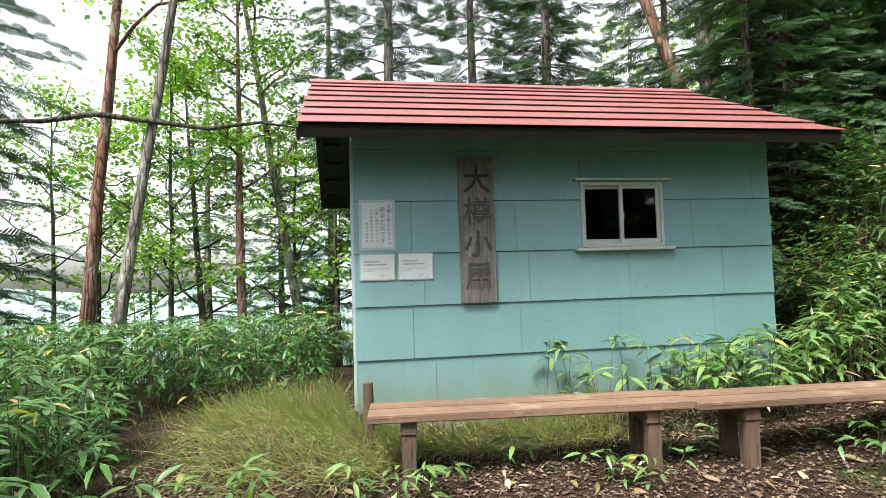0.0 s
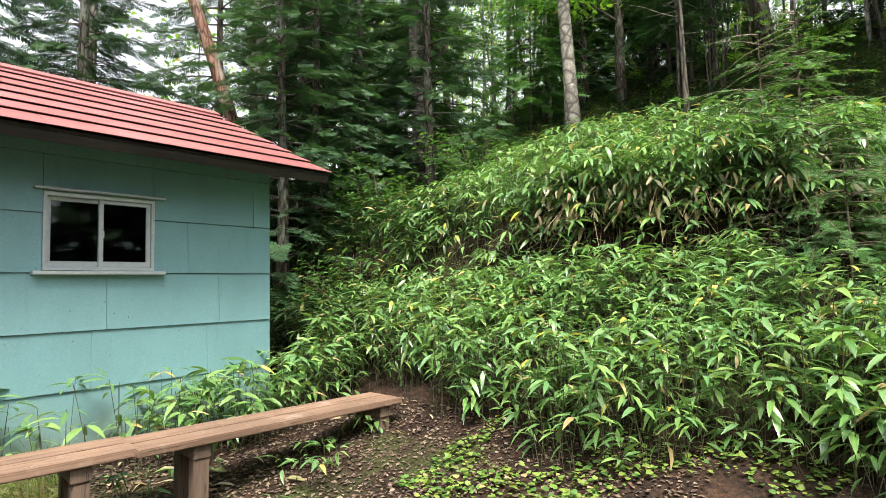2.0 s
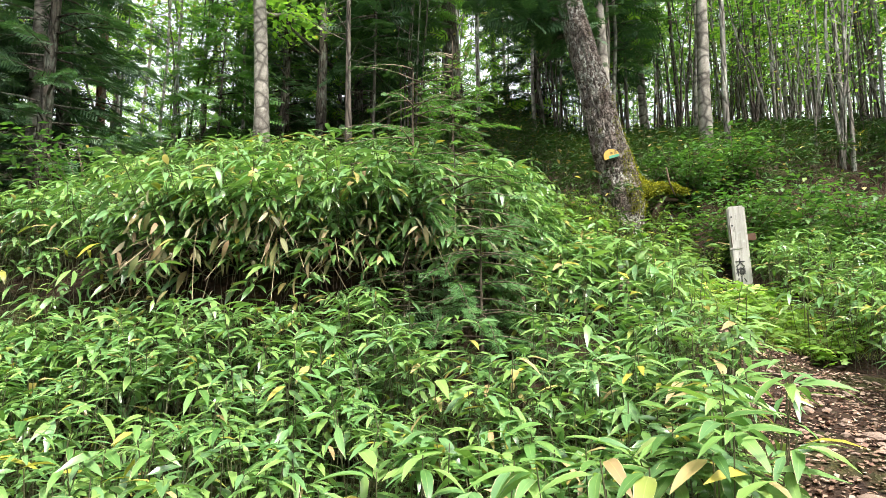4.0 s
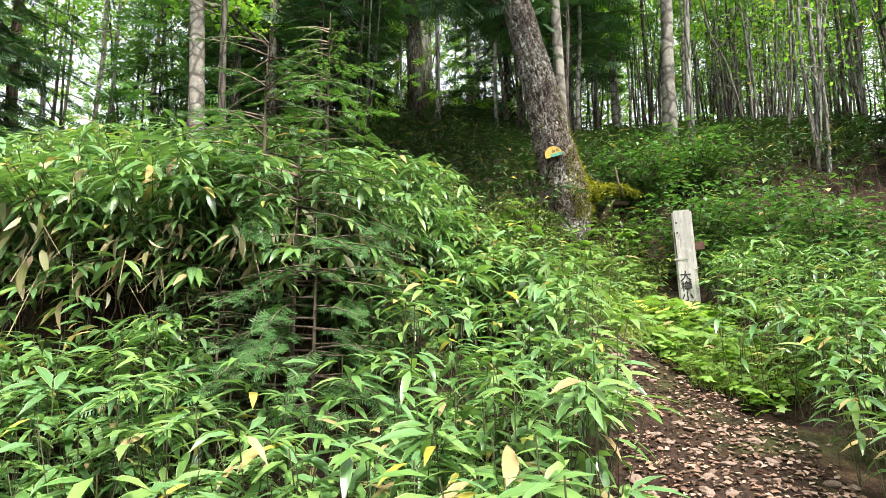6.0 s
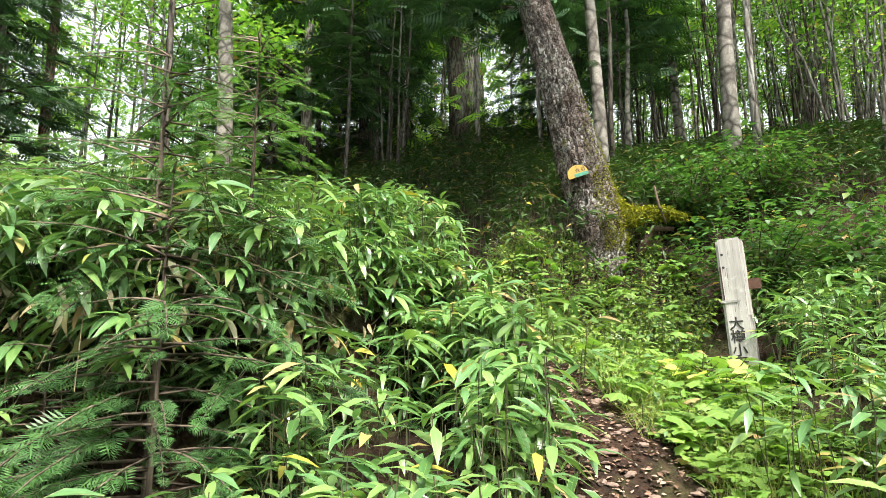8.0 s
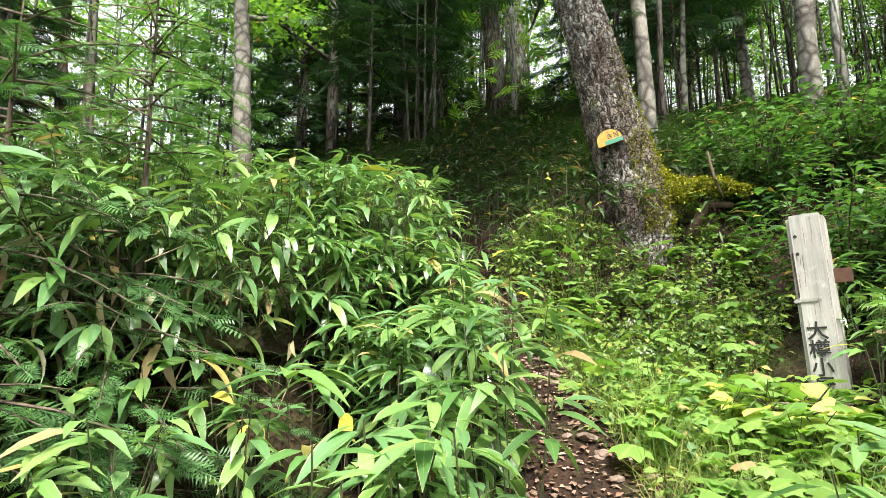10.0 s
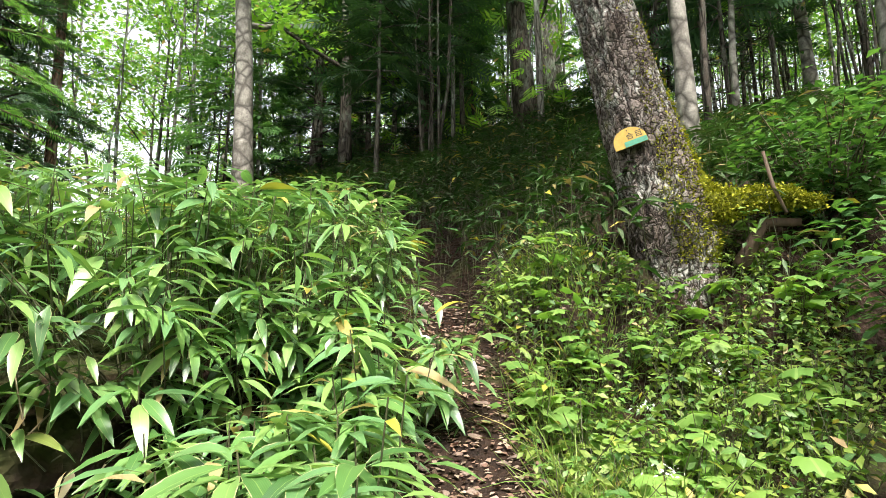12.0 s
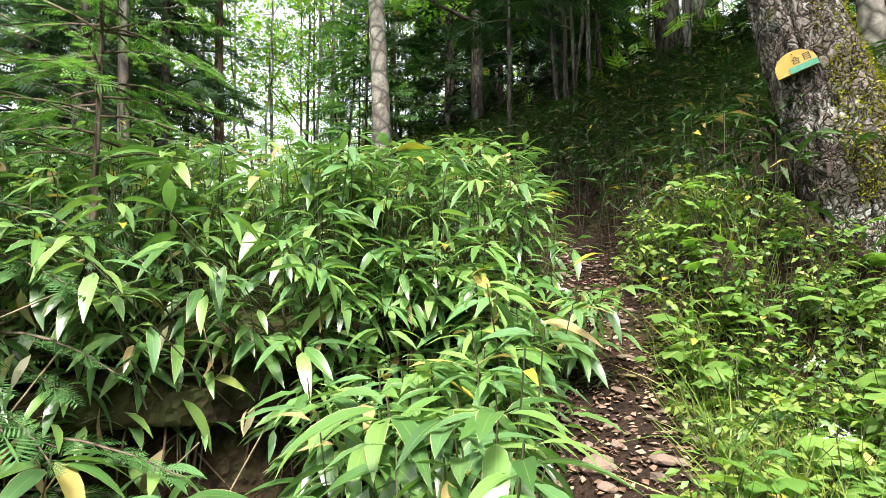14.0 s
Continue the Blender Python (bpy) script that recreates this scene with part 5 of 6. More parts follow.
        v = v + np.array([[0.035 * noise.noise(Vector(c) * 8 + Vector((k * 9, 0, 0))) + 0.025 * noise.noise(Vector(c) * 22 + Vector((k * 9, 0, 0))) for k in range(3)] for c in v])
        hp.add((v, f))
    part("mossy_root", hp.mesh(MATS["moss"]), None, t, "root spur covered in yellow-green moss")
    part("moss_cushion", scatter(blade_template(2, 0.6, 0.2), *_moss_tufts(hp)), None, t, "short yellow-green moss")
    hp = Heap()
    hp.add(tube([(0.05, -0.45, z0 + 0.1), (0.15, -0.62, z0 + 0.42), (0.18, -0.85, z0 + 0.40)], [0.06, 0.045, 0.03], 8, 0.1, seed=8))
    hp.add(tube([(-0.06, -0.66, z0 + 0.88), (-0.06, -0.70, z0 + 0.62), (-0.10, -0.76, z0 + 0.42)], [0.012, 0.016, 0.010], 6, 0.1, seed=9))
    part("root", hp.mesh(MATS["root_wood"]), None, t)
    # plaque with the stage of the climb
    pl = thing("stage_plaque", "yellow and green half-round plaque nailed to the trunk", "plaque", pose(11.63, -1.33, 4.235, 0, -16, -78) @ Matrix.Scale(0.76, 4))
    bm = bmesh.new()
    ring = [(-0.16, -0.075)] + [(-0.16 * math.cos(a), -0.02 + 0.14 * math.sin(a)) for a in np.linspace(0, math.pi, 14)] + [(0.16, -0.075)]
    a = [bm.verts.new((x, -0.008, z)) for x, z in ring]
    b = [bm.verts.new((x, 0.008, z)) for x, z in ring]
    bm.faces.new(a), bm.faces.new(b[::-1])
    for i in range(len(ring)):
        bm.faces.new((a[i], b[i], b[(i + 1) % len(ring)], a[(i + 1) % len(ring)]))
    bmesh.ops.recalc_face_normals(bm, faces=bm.faces[:])
    part("plate", bm, MATS["plaque_yellow"], pl)
    part("band", box(-0.06, -0.012, -0.074, 0.158, -0.0085, -0.02), MATS["plaque_green"], pl, "green painted band")
    for i, ch in enumerate("合目"):
        glyphs("character", ch, 0.075, MATS["ink"], pl, pose(0.01 + i * 0.085, -0.0095, 0.0, 90, 0, 0), thick=0.001)
    part("nail", box(-0.006, -0.014, 0.085, 0.006, -0.008, 0.097, 0.002), MATS["rusty_metal"], pl)
    part("wedge", box(-0.15, 0.01, -0.06, 0.15, 0.12, 0.05, 0.01), MATS["root_wood"], pl)


def _moss_tufts(hp):
    v = np.array(hp.v)
    n = 9000
    k = rng.integers(0, len(v), n)
    D = rng.normal(0, 1, (n, 3)) + (-0.3, 0, 0.5)
    return frames_of(D, rng.normal(0, 0.5, D.shape)), spread(n, 0.015, 0.04), v[k] + rng.normal(0, 0.018, (n, 3)), MATS["moss_leaf"]


build_old_tree()


def build_trees():
    # single trees that can be told apart: kind, place, lean, girth
    leaners = [
        ("slim_tree", "slender red-barked tree with sparse leaves at the valley edge", -3.82, 10.30, (0.092, 0.03), 13, 0.12, "bark_red", "tree_leaf", 0.42, 2600),
        ("slim_tree", "slender dark leaning tree with sparse leaves at the valley edge", -3.18, 9.48, (0.165, 0.045), 13, 0.10, "bark_grey", "tree_leaf", 0.45, 2200),
        ("slim_tree", "thin straight reddish tree with a leafy light green crown", -1.51, 11.90, (-0.006, 0.0), 8.2, 0.11, "bark_red", "tree_leaf", 0.45, 4200),
        ("slim_tree", "thin dark tree leaning over the valley beside the hut", -0.15, 13.0, (-0.15, 0.0), 11, 0.13, "bark_grey", "tree_leaf_dark", 0.3, 1500),
        ("slim_tree", "thin dark crooked tree among the valley trees", -2.5, 13.8, (-0.065, 0.0), 8, 0.10, "bark_dark", "tree_leaf", 0.25, 3000),
        ("leaning_tree", "leaning red-barked tree behind the hut", 7.9, 9.75, (-0.25, 0.16), 12, 0.16, "bark_red", "tree_leaf_dark", 0.6, 1500),
        ("tall_tree", "tall brown twin-barked tree behind the hut", 8.1, 10.2, (-0.045, 0.03), 13, 0.24, "bark_grey", "tree_leaf_dark", 0.5, 1800),
        ("birch", "pale peeling birch behind the hut", 8.85, 9.5, (-0.03, 0.04), 13, 0.22, "bark_birch", "tree_leaf", 0.55, 2200),
        ("birch", "grey lichened birch on the wooded slope", 10.15, 7.58, (-0.03, 0.03), 13, 0.20, "bark_birch", "tree_leaf", 0.45, 2200),
        ("slim_tree", "slender red-barked tree on the wooded slope", 12.44, 8.70, (-0.025, 0.01), 14, 0.105, "bark_red", "tree_leaf", 0.5, 1800),
        ("birch", "grey birch with dead lower twigs on the slope", 14.57, 6.21, (-0.05, 0.04), 14, 0.20, "bark_birch", "tree_leaf", 0.3, 2600),
        ("slim_tree", "dark many-branched tree on the slope above the trail", 16.9, 5.75, (0.0, 0.0), 13, 0.15, "bark_dark", "tree_leaf", 0.15, 4200),
        ("tall_tree", "thick dark trunk on the slope above the trail", 19.4, 2.40, (-0.02, 0.06), 15, 0.27, "bark_dark", "tree_leaf_dark", 0.35, 2600),
        ("slim_tree", "slender pale tree beyond the old leaning trunk", 13.95, -1.52, (0.0, 0.02), 13, 0.11, "bark_birch", "tree_leaf", 0.55, 2800),
        ("birch", "straight pale birch above the shrubs", 14.67, -3.50, (-0.01, -0.05), 14, 0.13, "bark_birch", "tree_leaf", 0.5, 2800),
        ("birch", "leaning pale birch on the crest", 20.4, -3.3, (0.0, 0.03), 12, 0.14, "bark_birch", "tree_leaf", 0.5, 1500),
        ("tall_tree", "thick grey trunk on the crest of the slope", 24.2, 3.4, (0.0, 0.0), 15, 0.40, "bark_grey", "tree_leaf_dark", 0.4, 2000),
    ]
    for i, (nm, lab, x, y, lean, h, rad, bk, lf, first, leaves) in enumerate(leaners):
        plant_tree(nm, lab, x, y, broadleaf(40 + i, h, rad, bk, lf, first, limbs=12, reach=0.26, leaves=leaves, leaf=0.12 if x < 5 else 0.21, lean=lean, bend=0.02))
    limb = [(-5.6, 8.3, 3.3), (-4.7, 8.8, 3.68), (-3.9, 9.2, 3.8), (-3.3, 9.4, 3.98), (-1.75, 9.8, 3.9), (-0.95, 9.9, 4.05), (-0.2, 10.0, 3.98)]
    b = thing("bare_limb", "long crooked bare branch reaching across between trees", "branch", pose(*limb[3]))
    v, f = tube([tuple(np.array(q) - limb[3]) for q in limb], [0.012, 0.028, 0.036, 0.045, 0.035, 0.022, 0.008], 7, 0.1)
    part("branch", mesh_from(v, f, MATS["bark_dark"], True), None, b)
    for i, (x, y, h, n) in enumerate([(-2.9, 12.4, 7.0, 3000), (-4.6, 13.2, 6.5, 2400), (-0.6, 14.2, 7.5, 2600), (0.3, 11.0, 4.2, 1600), (-6.0, 15.0, 8.0, 2200)]):
        plant_tree("leafy_tree", "young leafy light green tree at the valley edge", x, y, broadleaf(80 + i, h, 0.07, "bark_dark", "tree_leaf", 0.28, 13, 0.34, n, 0.13, bend=0.04), group="young valley-edge trees")
    airy = [broadleaf(90 + i, 9.5, 0.07, ("bark_birch", "bark_grey", "bark_dark")[i], "tree_leaf", 0.22, 14, 0.27, 2300, 0.15, bend=0.035) for i in range(3)]
    for i, (x, y) in enumerate([(13.0, 11.0), (15.5, 9.3), (17.8, 7.4), (12.0, 13.2), (19.5, 6.3), (16.5, 12.0), (21.0, 9.0), (10.8, 12.4), (14.2, 14.5), (18.5, 10.5)]):
        plant_tree("leafy_tree", "airy light green tree in the open wood", x, y, airy[i % 3], 37.0 * i, 0.85 + 0.06 * (i % 5), group="airy trees of the wood")
    # conifers: a few models, set out several times
    A = conifer(101, 11, 0.17, "bark_grey", "needles_blue", 0.10, 2.9, 20, 5, dead=0.2, frond=0.36, step=0.17, template=frond_template(6, 0.5, 0.085))
    B = conifer(102, 14, 0.20, "bark_grey", "needles", 0.22, 2.8, 20, 5, dead=0.4, frond=0.42, step=0.18, template=frond_template(6, 0.52, 0.09))
    C = conifer(103, 9, 0.15, "bark_dark", "needles", 0.08, 2.3, 21, 5, dead=0.2, frond=0.38, step=0.16, template=frond_template(6, 0.5, 0.085))
    for k, (x, y, a, s, q) in enumerate([(-6.3, 11.5, 20, 1.05, 0), (-8.8, 9.0, 80, 1.1, 0), (-9.5, 14, 10, 1.2, 0), (-1.2, 18, 60, 1.0, 2), (-3.6, 20, 200, 1.1, 0),
                                         (1.62, 12.9, 0, 1.0, 1), (3.75, 13.5, 130, 1.0, 1), (0.3, 16, 260, 0.95, 1), (5.6, 13.2, 70, 1.0, 1), (6.6, 15.5, 20, 1.1, 1),
                                         (9.6, 7.0, 200, 0.85, 2), (7.3, 7.7, 120, 0.75, 2), (11.2, 8.4, 30, 1.0, 2), (8.0, 8.9, 250, 0.95, 2), (10.9, 10.5, 40, 1.2, 2),
                                         (6.5, 7.6, 15, 0.8, 2), (9.2, 8.6, 85, 0.9, 2), (7.4, 11.0, 160, 1.0, 2), (17.5, 7.2, 10, 1.0, 2), (20.5, 6.0, 77, 1.1, 2), (22, 9.5, 210, 1.1, 1), (21.5, 0.0, 10, 1.0, 2)]):
        nm, lab = (("spruce", "layered blue-green spruce at the valley edge"), ("spruce", "tall dark spruce with bare lower twigs"), ("fir", "dark green fir with low drooping boughs"))[q]
        plant_tree(nm, lab, x, y, (A, B, C)[q], a, s, group="conifers of the wood")
    # slim trunks of the wood behind
    models = [broadleaf(200 + i, 12, (0.058, 0.042, 0.05, 0.05)[i], ("bark_grey", "bark_birch", "bark_dark", "bark_birch")[i], "tree_leaf", (0.3, 0.45, 0.2, 0.35)[i], 11, 0.27, 460, 0.22, bend=0.03) for i in range(4)]
    names = ("slender grey forest tree with thin foliage", "slender pale birch with thin foliage", "slender dark forest tree with low twigs", "slim pale birch on the wooded slope")
    r = np.random.default_rng(3)
    placed = [(11.9, -1.5), (10.3, -2.5)]
    tries = 0
    while len(placed) < 150 and tries < 4000:
        tries += 1
        x, y = r.uniform(14, 38), r.uniform(-16, 20)
        if y > 8 and r.random() < 0.4:
            x = r.uniform(10, 24)
        if min(math.hypot(x - a, y - b) for a, b in placed) < 1.1 or float(trail_at(x, y)[0]) < 1.0:
            continue
        if y > -1 and x < 24 and r.random() < 0.45:
            continue
        if len(placed) > 80 and (y > 0 or x < 17):
            continue
        placed.append((x, y))
        k = int(r.integers(0, 4))
        plant_tree("forest_tree", names[k], x, y, models[k], r.uniform(0, 360), r.uniform(0.8, 1.25), group="slender trees of the wood")
    # unseen firs added behind the camera, closing the clearing to block low sky light
    D = conifer(104, 12, 0.18, "bark_dark", "needles", 0.06, 3.0, 13, 6, dead=0.0, frond=1.7, template=frond_template(4, 0.45, 0.22), step=0.5)
    for x, y in [(-9, -6.5), (-12.5, -1), (-14, 4), (-5.5, -10.5), (-0.5, -9.5), (3.5, -11.5), (7.5, -10.5), (11.5, -12), (-10, -12.5), (-2.5, -15), (14, -10)]:
        plant_tree("fir", "unseen dense dark fir added to block low sky light", x, y, D, r.uniform(0, 360), r.uniform(0.7, 0.9), group="conifers round the clearing")
    # firs with high crowns roof over the slope
    E = conifer(105, 14, 0.125, "bark_grey", "needles", 0.36, 3.3, 11, 6, dead=0.5, frond=1.0, template=FROND_SMALL, step=0.45)
    for x, y in [(24.5, 6.5), (27, 2)]:
        plant_tree("fir", "tall fir with a high dark crown over the slope", x, y, E, r.uniform(0, 360), r.uniform(0.85, 1.2), group="tall firs of the slope")
    # thin hemlocks with dark layered boughs fill the slope, and clumps of bare stems stand between them
    H = [conifer(120 + i, (7.5, 9.5, 6.0)[i], (0.05, 0.065, 0.04)[i], "bark_dark", ("needles", "needles_light", "needles_light")[i], (0.34, 0.40, 0.22)[i], (1.9, 2.3, 1.6)[i], 11, 5, dead=0.15, frond=0.75, template=frond_template(6, 0.45, 0.085), step=0.34, lean=(0.01 * i, -0.015)) for i in range(3)]
    G = []
    for i in range(4):
        rr = np.random.default_rng(300 + i)
        hp = Heap()
        tips = []
        for k in range((4, 3, 6, 5)[i]):
            lean = rr.normal(0, 0.11, 2)
            pth = trunk_path(lean, rr.uniform(5, 9), 0.06, rr) + np.array([*rr.normal(0, 0.16, 2), -0.2])
            hp.add(tube(pth, np.linspace(rr.uniform(0.022, 0.045), 0.006, 9), 6, 0.08, cap=False, seed=k))
            for _ in range(9):
                j = rr.uniform(0.25, 1.0) * 8
                o = np.array([np.interp(j, range(9), pth[:, c]) for c in range(3)])
                a = rr.uniform(0, 6.28)
                e = o + np.array([math.cos(a), math.sin(a), rr.uniform(0.2, 1.1)]) * rr.uniform(0.3, 1.0)
                hp.add(tube([o, (o + e) / 2 + rr.normal(0, 0.05, 3), e], [0.012, 0.008, 0.003], 3, cap=False))
                tips.append(e)
        tips = np.array(tips)
        P = tips[rr.integers(0, len(tips), 620)] + rr.normal(0, 0.34, (620, 3)) * (1, 1, 0.6)
        Dr = rr.normal(0, 1, (620, 3)) * (1, 1, 0.3)
        G.append((hp.mesh(MATS[("bark_dark", "bark_grey", "bark_dark", "bark_grey")[i]]), scatter(DIAMOND, frames_of(Dr, rr.normal(0, 0.4, Dr.shape)), rr.uniform(0.06, 0.13, 620), P, MATS["tree_leaf" if i % 2 else "tree_leaf_dark"])))
    r2 = np.random.default_rng(31)
    near_trunks = [(11.92, -1.52), (14.67, -3.5), (14.57, 6.21), (16.9, 5.75), (19.4, 2.4), (13.95, -1.52), (12.44, 8.7), (10.15, 7.58)]
    count = 0
    while count < 15:
        x, y = (r2.uniform(13.2, 22), r2.uniform(-3, 8)) if count < 11 else (r2.uniform(15, 24), r2.uniform(3, 11))
        if (14.5 < x < 24 and -1 < y < 3.5) or min(math.hypot(x - a, y - b) for a, b in near_trunks) < 1.3 or float(trail_at(x, y)[0]) < 1.1:
            continue
        near_trunks.append((x, y))
        plant_tree("hemlock", "thin dark hemlock with flat layered boughs on the slope", x, y, H[count % 3], r2.uniform(0, 360), r2.uniform(0.85, 1.2), group="hemlocks of the slope")
        count += 1
    while count < 80:
        x, y = r2.uniform(13.5, 30), r2.uniform(-15, 12)
        if min(math.hypot(x - a, y - b) for a, b in near_trunks) < 0.7 or float(trail_at(x, y)[0]) < 1.0 or (y > -0.5 and r2.random() < 0.8):
            continue
        near_trunks.append((x, y))
        k = count % 4
        plant_tree("stem_clump", ("clump of thin dark stems with sparse leaves", "clump of thin grey stems with light leaves", "crowded thin dark stems with sparse leaves", "clump of slender grey stems with light leaves")[k], x, y, G[k], r2.uniform(0, 360), r2.uniform(0.8, 1.25), group="stem clumps of the wood")
        count += 1
    # valley trees below the clearing
    for x, y in [(-11, 20), (-7, 24), (-2, 26), (2, 22), (-14, 14), (5, 20), (-4, 15), (0.5, 19)]:
        plant_tree("forest_tree", "light green leafy tree in the valley", x, y, models[0], r.uniform(0, 360), r.uniform(0.7, 0.95), group="valley trees")


build_trees()


def build_undergrowth():
    # distant foliage that fills the wood between the trunks
    n = 17000
    x, y = spread(n, 17, 42), spread(n, -26, 30)
    keep = (noise_field(x, y) > 0.42)
    x, y = x[keep], y[keep]
    n = len(x)
    up = spread(n, 0.2, 1.0) ** 2 * 9
    z = ground_z(x, y) + np.where(y < -1, up * 0.7 + 3.0, up)
    az, el = spread(n, 0, 6.28), rng.normal(-0.2, 0.4, n)
    D = np.stack([np.cos(az) * np.cos(el), np.sin(az) * np.cos(el), np.sin(el)], 1)
    R, S, P = frames_of(D, rng.normal(0, 0.5, D.shape)), spread(n, 0.28, 0.6), np.stack([x, y, z], 1)
    t = thing("far_woods", "leafy saplings and undergrowth filling the wood", "woods", kind="stuff")
    # backlit and dim foliage is imitated by two leaf colours, mixed at random
    light = rng.random(n) < 0.75
    tagged(part("foliage", scatter(SPRIG, R[light], S[light], P[light], MATS["tree_leaf"]), None, t, "leaves in a light green chosen to look backlit"), kind="stuff")
    tagged(part("foliage", scatter(SPRIG, R[~light], S[~light], P[~light], MATS["tree_leaf_dark"]), None, t, "leaves in a dark green chosen to look dim"), kind="stuff")


def noise_field(x, y):
    return 0.5 + 0.25 * np.sin(x * 1.7 + 1.3 * np.sin(y * 0.9)) + 0.25 * np.sin(y * 2.1 + 1.7 * np.sin(x * 0.7))


build_undergrowth()


def shrub(name, label, x, y, w, h, n, template, size, mat, stems=9, category="shrub", flat=0.3):
    """A bush of many sprays on thin stems."""
    t = thing(name, label, category, pose(x, y, gz(x, y) - 0.02))
    hp = Heap()
    tips = []
    for i in range(stems):
        a, q = rng.uniform(0, 6.28), np.linspace(0, 1, 5)
        rr, hh = w * rng.uniform(0.2, 1.0), h * rng.uniform(0.55, 1.0)
        bp = np.stack([np.cos(a) * rr * q ** 1.4, np.sin(a) * rr * q ** 1.4, hh * q], 1) + rng.normal(0, 0.015, (5, 3))
        hp.add(tube(bp, np.linspace(0.012, 0.003, 5), 4, cap=False))
        tips.extend(bp[1:])
        tips.extend((bp[1:-1] + bp[2:]) / 2)
    part("stem", hp.mesh(MATS["twig_bark"]), None, t)
    tips = np.array(tips)
    P = tips[rng.integers(0, len(tips), n)] + rng.normal(0, 1, (n, 3)) * np.array([w * 0.16, w * 0.16, h * 0.07])
    P[:, 2] = np.maximum(P[:, 2], 0.03)
    out = P * (1, 1, 0)
    D = out / (np.linalg.norm(out, axis=1)[:, None] + 0.05) + rng.normal(0, 0.7, (n, 3)) * (1, 1, flat)
    part("foliage", scatter(template, frames_of(D, rng.normal(0, 0.25, D.shape)), spread(n, *size), P, MATS[mat]), None, t)
    return t


ROUND = blade_template(3, 0.95, 0.12, 0.1, "round")
GRASS = blade_template(3, 0.02, 0.65, 0.1, "grass")
HERB = blade_template(2, 0.5, 0.2, 0.1)


def lobed_template(lobes, notch, droop):
    """A palmate leaf 1 long along +y: pointed lobes round the stalk."""
    c = np.array((0.0, 0.38, 0.06))
    a = np.linspace(-2.75, 2.75, 2 * lobes + 1)
    ln = np.where(np.arange(2 * lobes + 1) % 2 == 1, 0.6, 0.6 * notch) * (1 - 0.06 * a ** 2 / 2)
    rim = np.stack([np.sin(a) * ln, 0.38 + np.cos(a) * ln, -droop * (0.3 + 0.5 * (np.arange(2 * lobes + 1) % 2))], 1)
    v = np.concatenate([c[None], rim])
    f = np.array([(0, 2 * i + 1, 2 * i + 2, 2 * i + 3) for i in range(lobes)])
    return v, f, np.concatenate([[(0.5, 0.5)], np.stack([0.5 + rim[:, 0] * 0.5, rim[:, 1]], 1)])


ROUND_ME = [scatter(lobed_template(n, w, dr), np.eye(3)[None], np.ones(1), np.zeros((1, 3)), MATS["herb_single"]) for n, w, dr in ((5, 0.72, 0.12), (7, 0.8, 0.2), (7, 0.74, 0.08))]


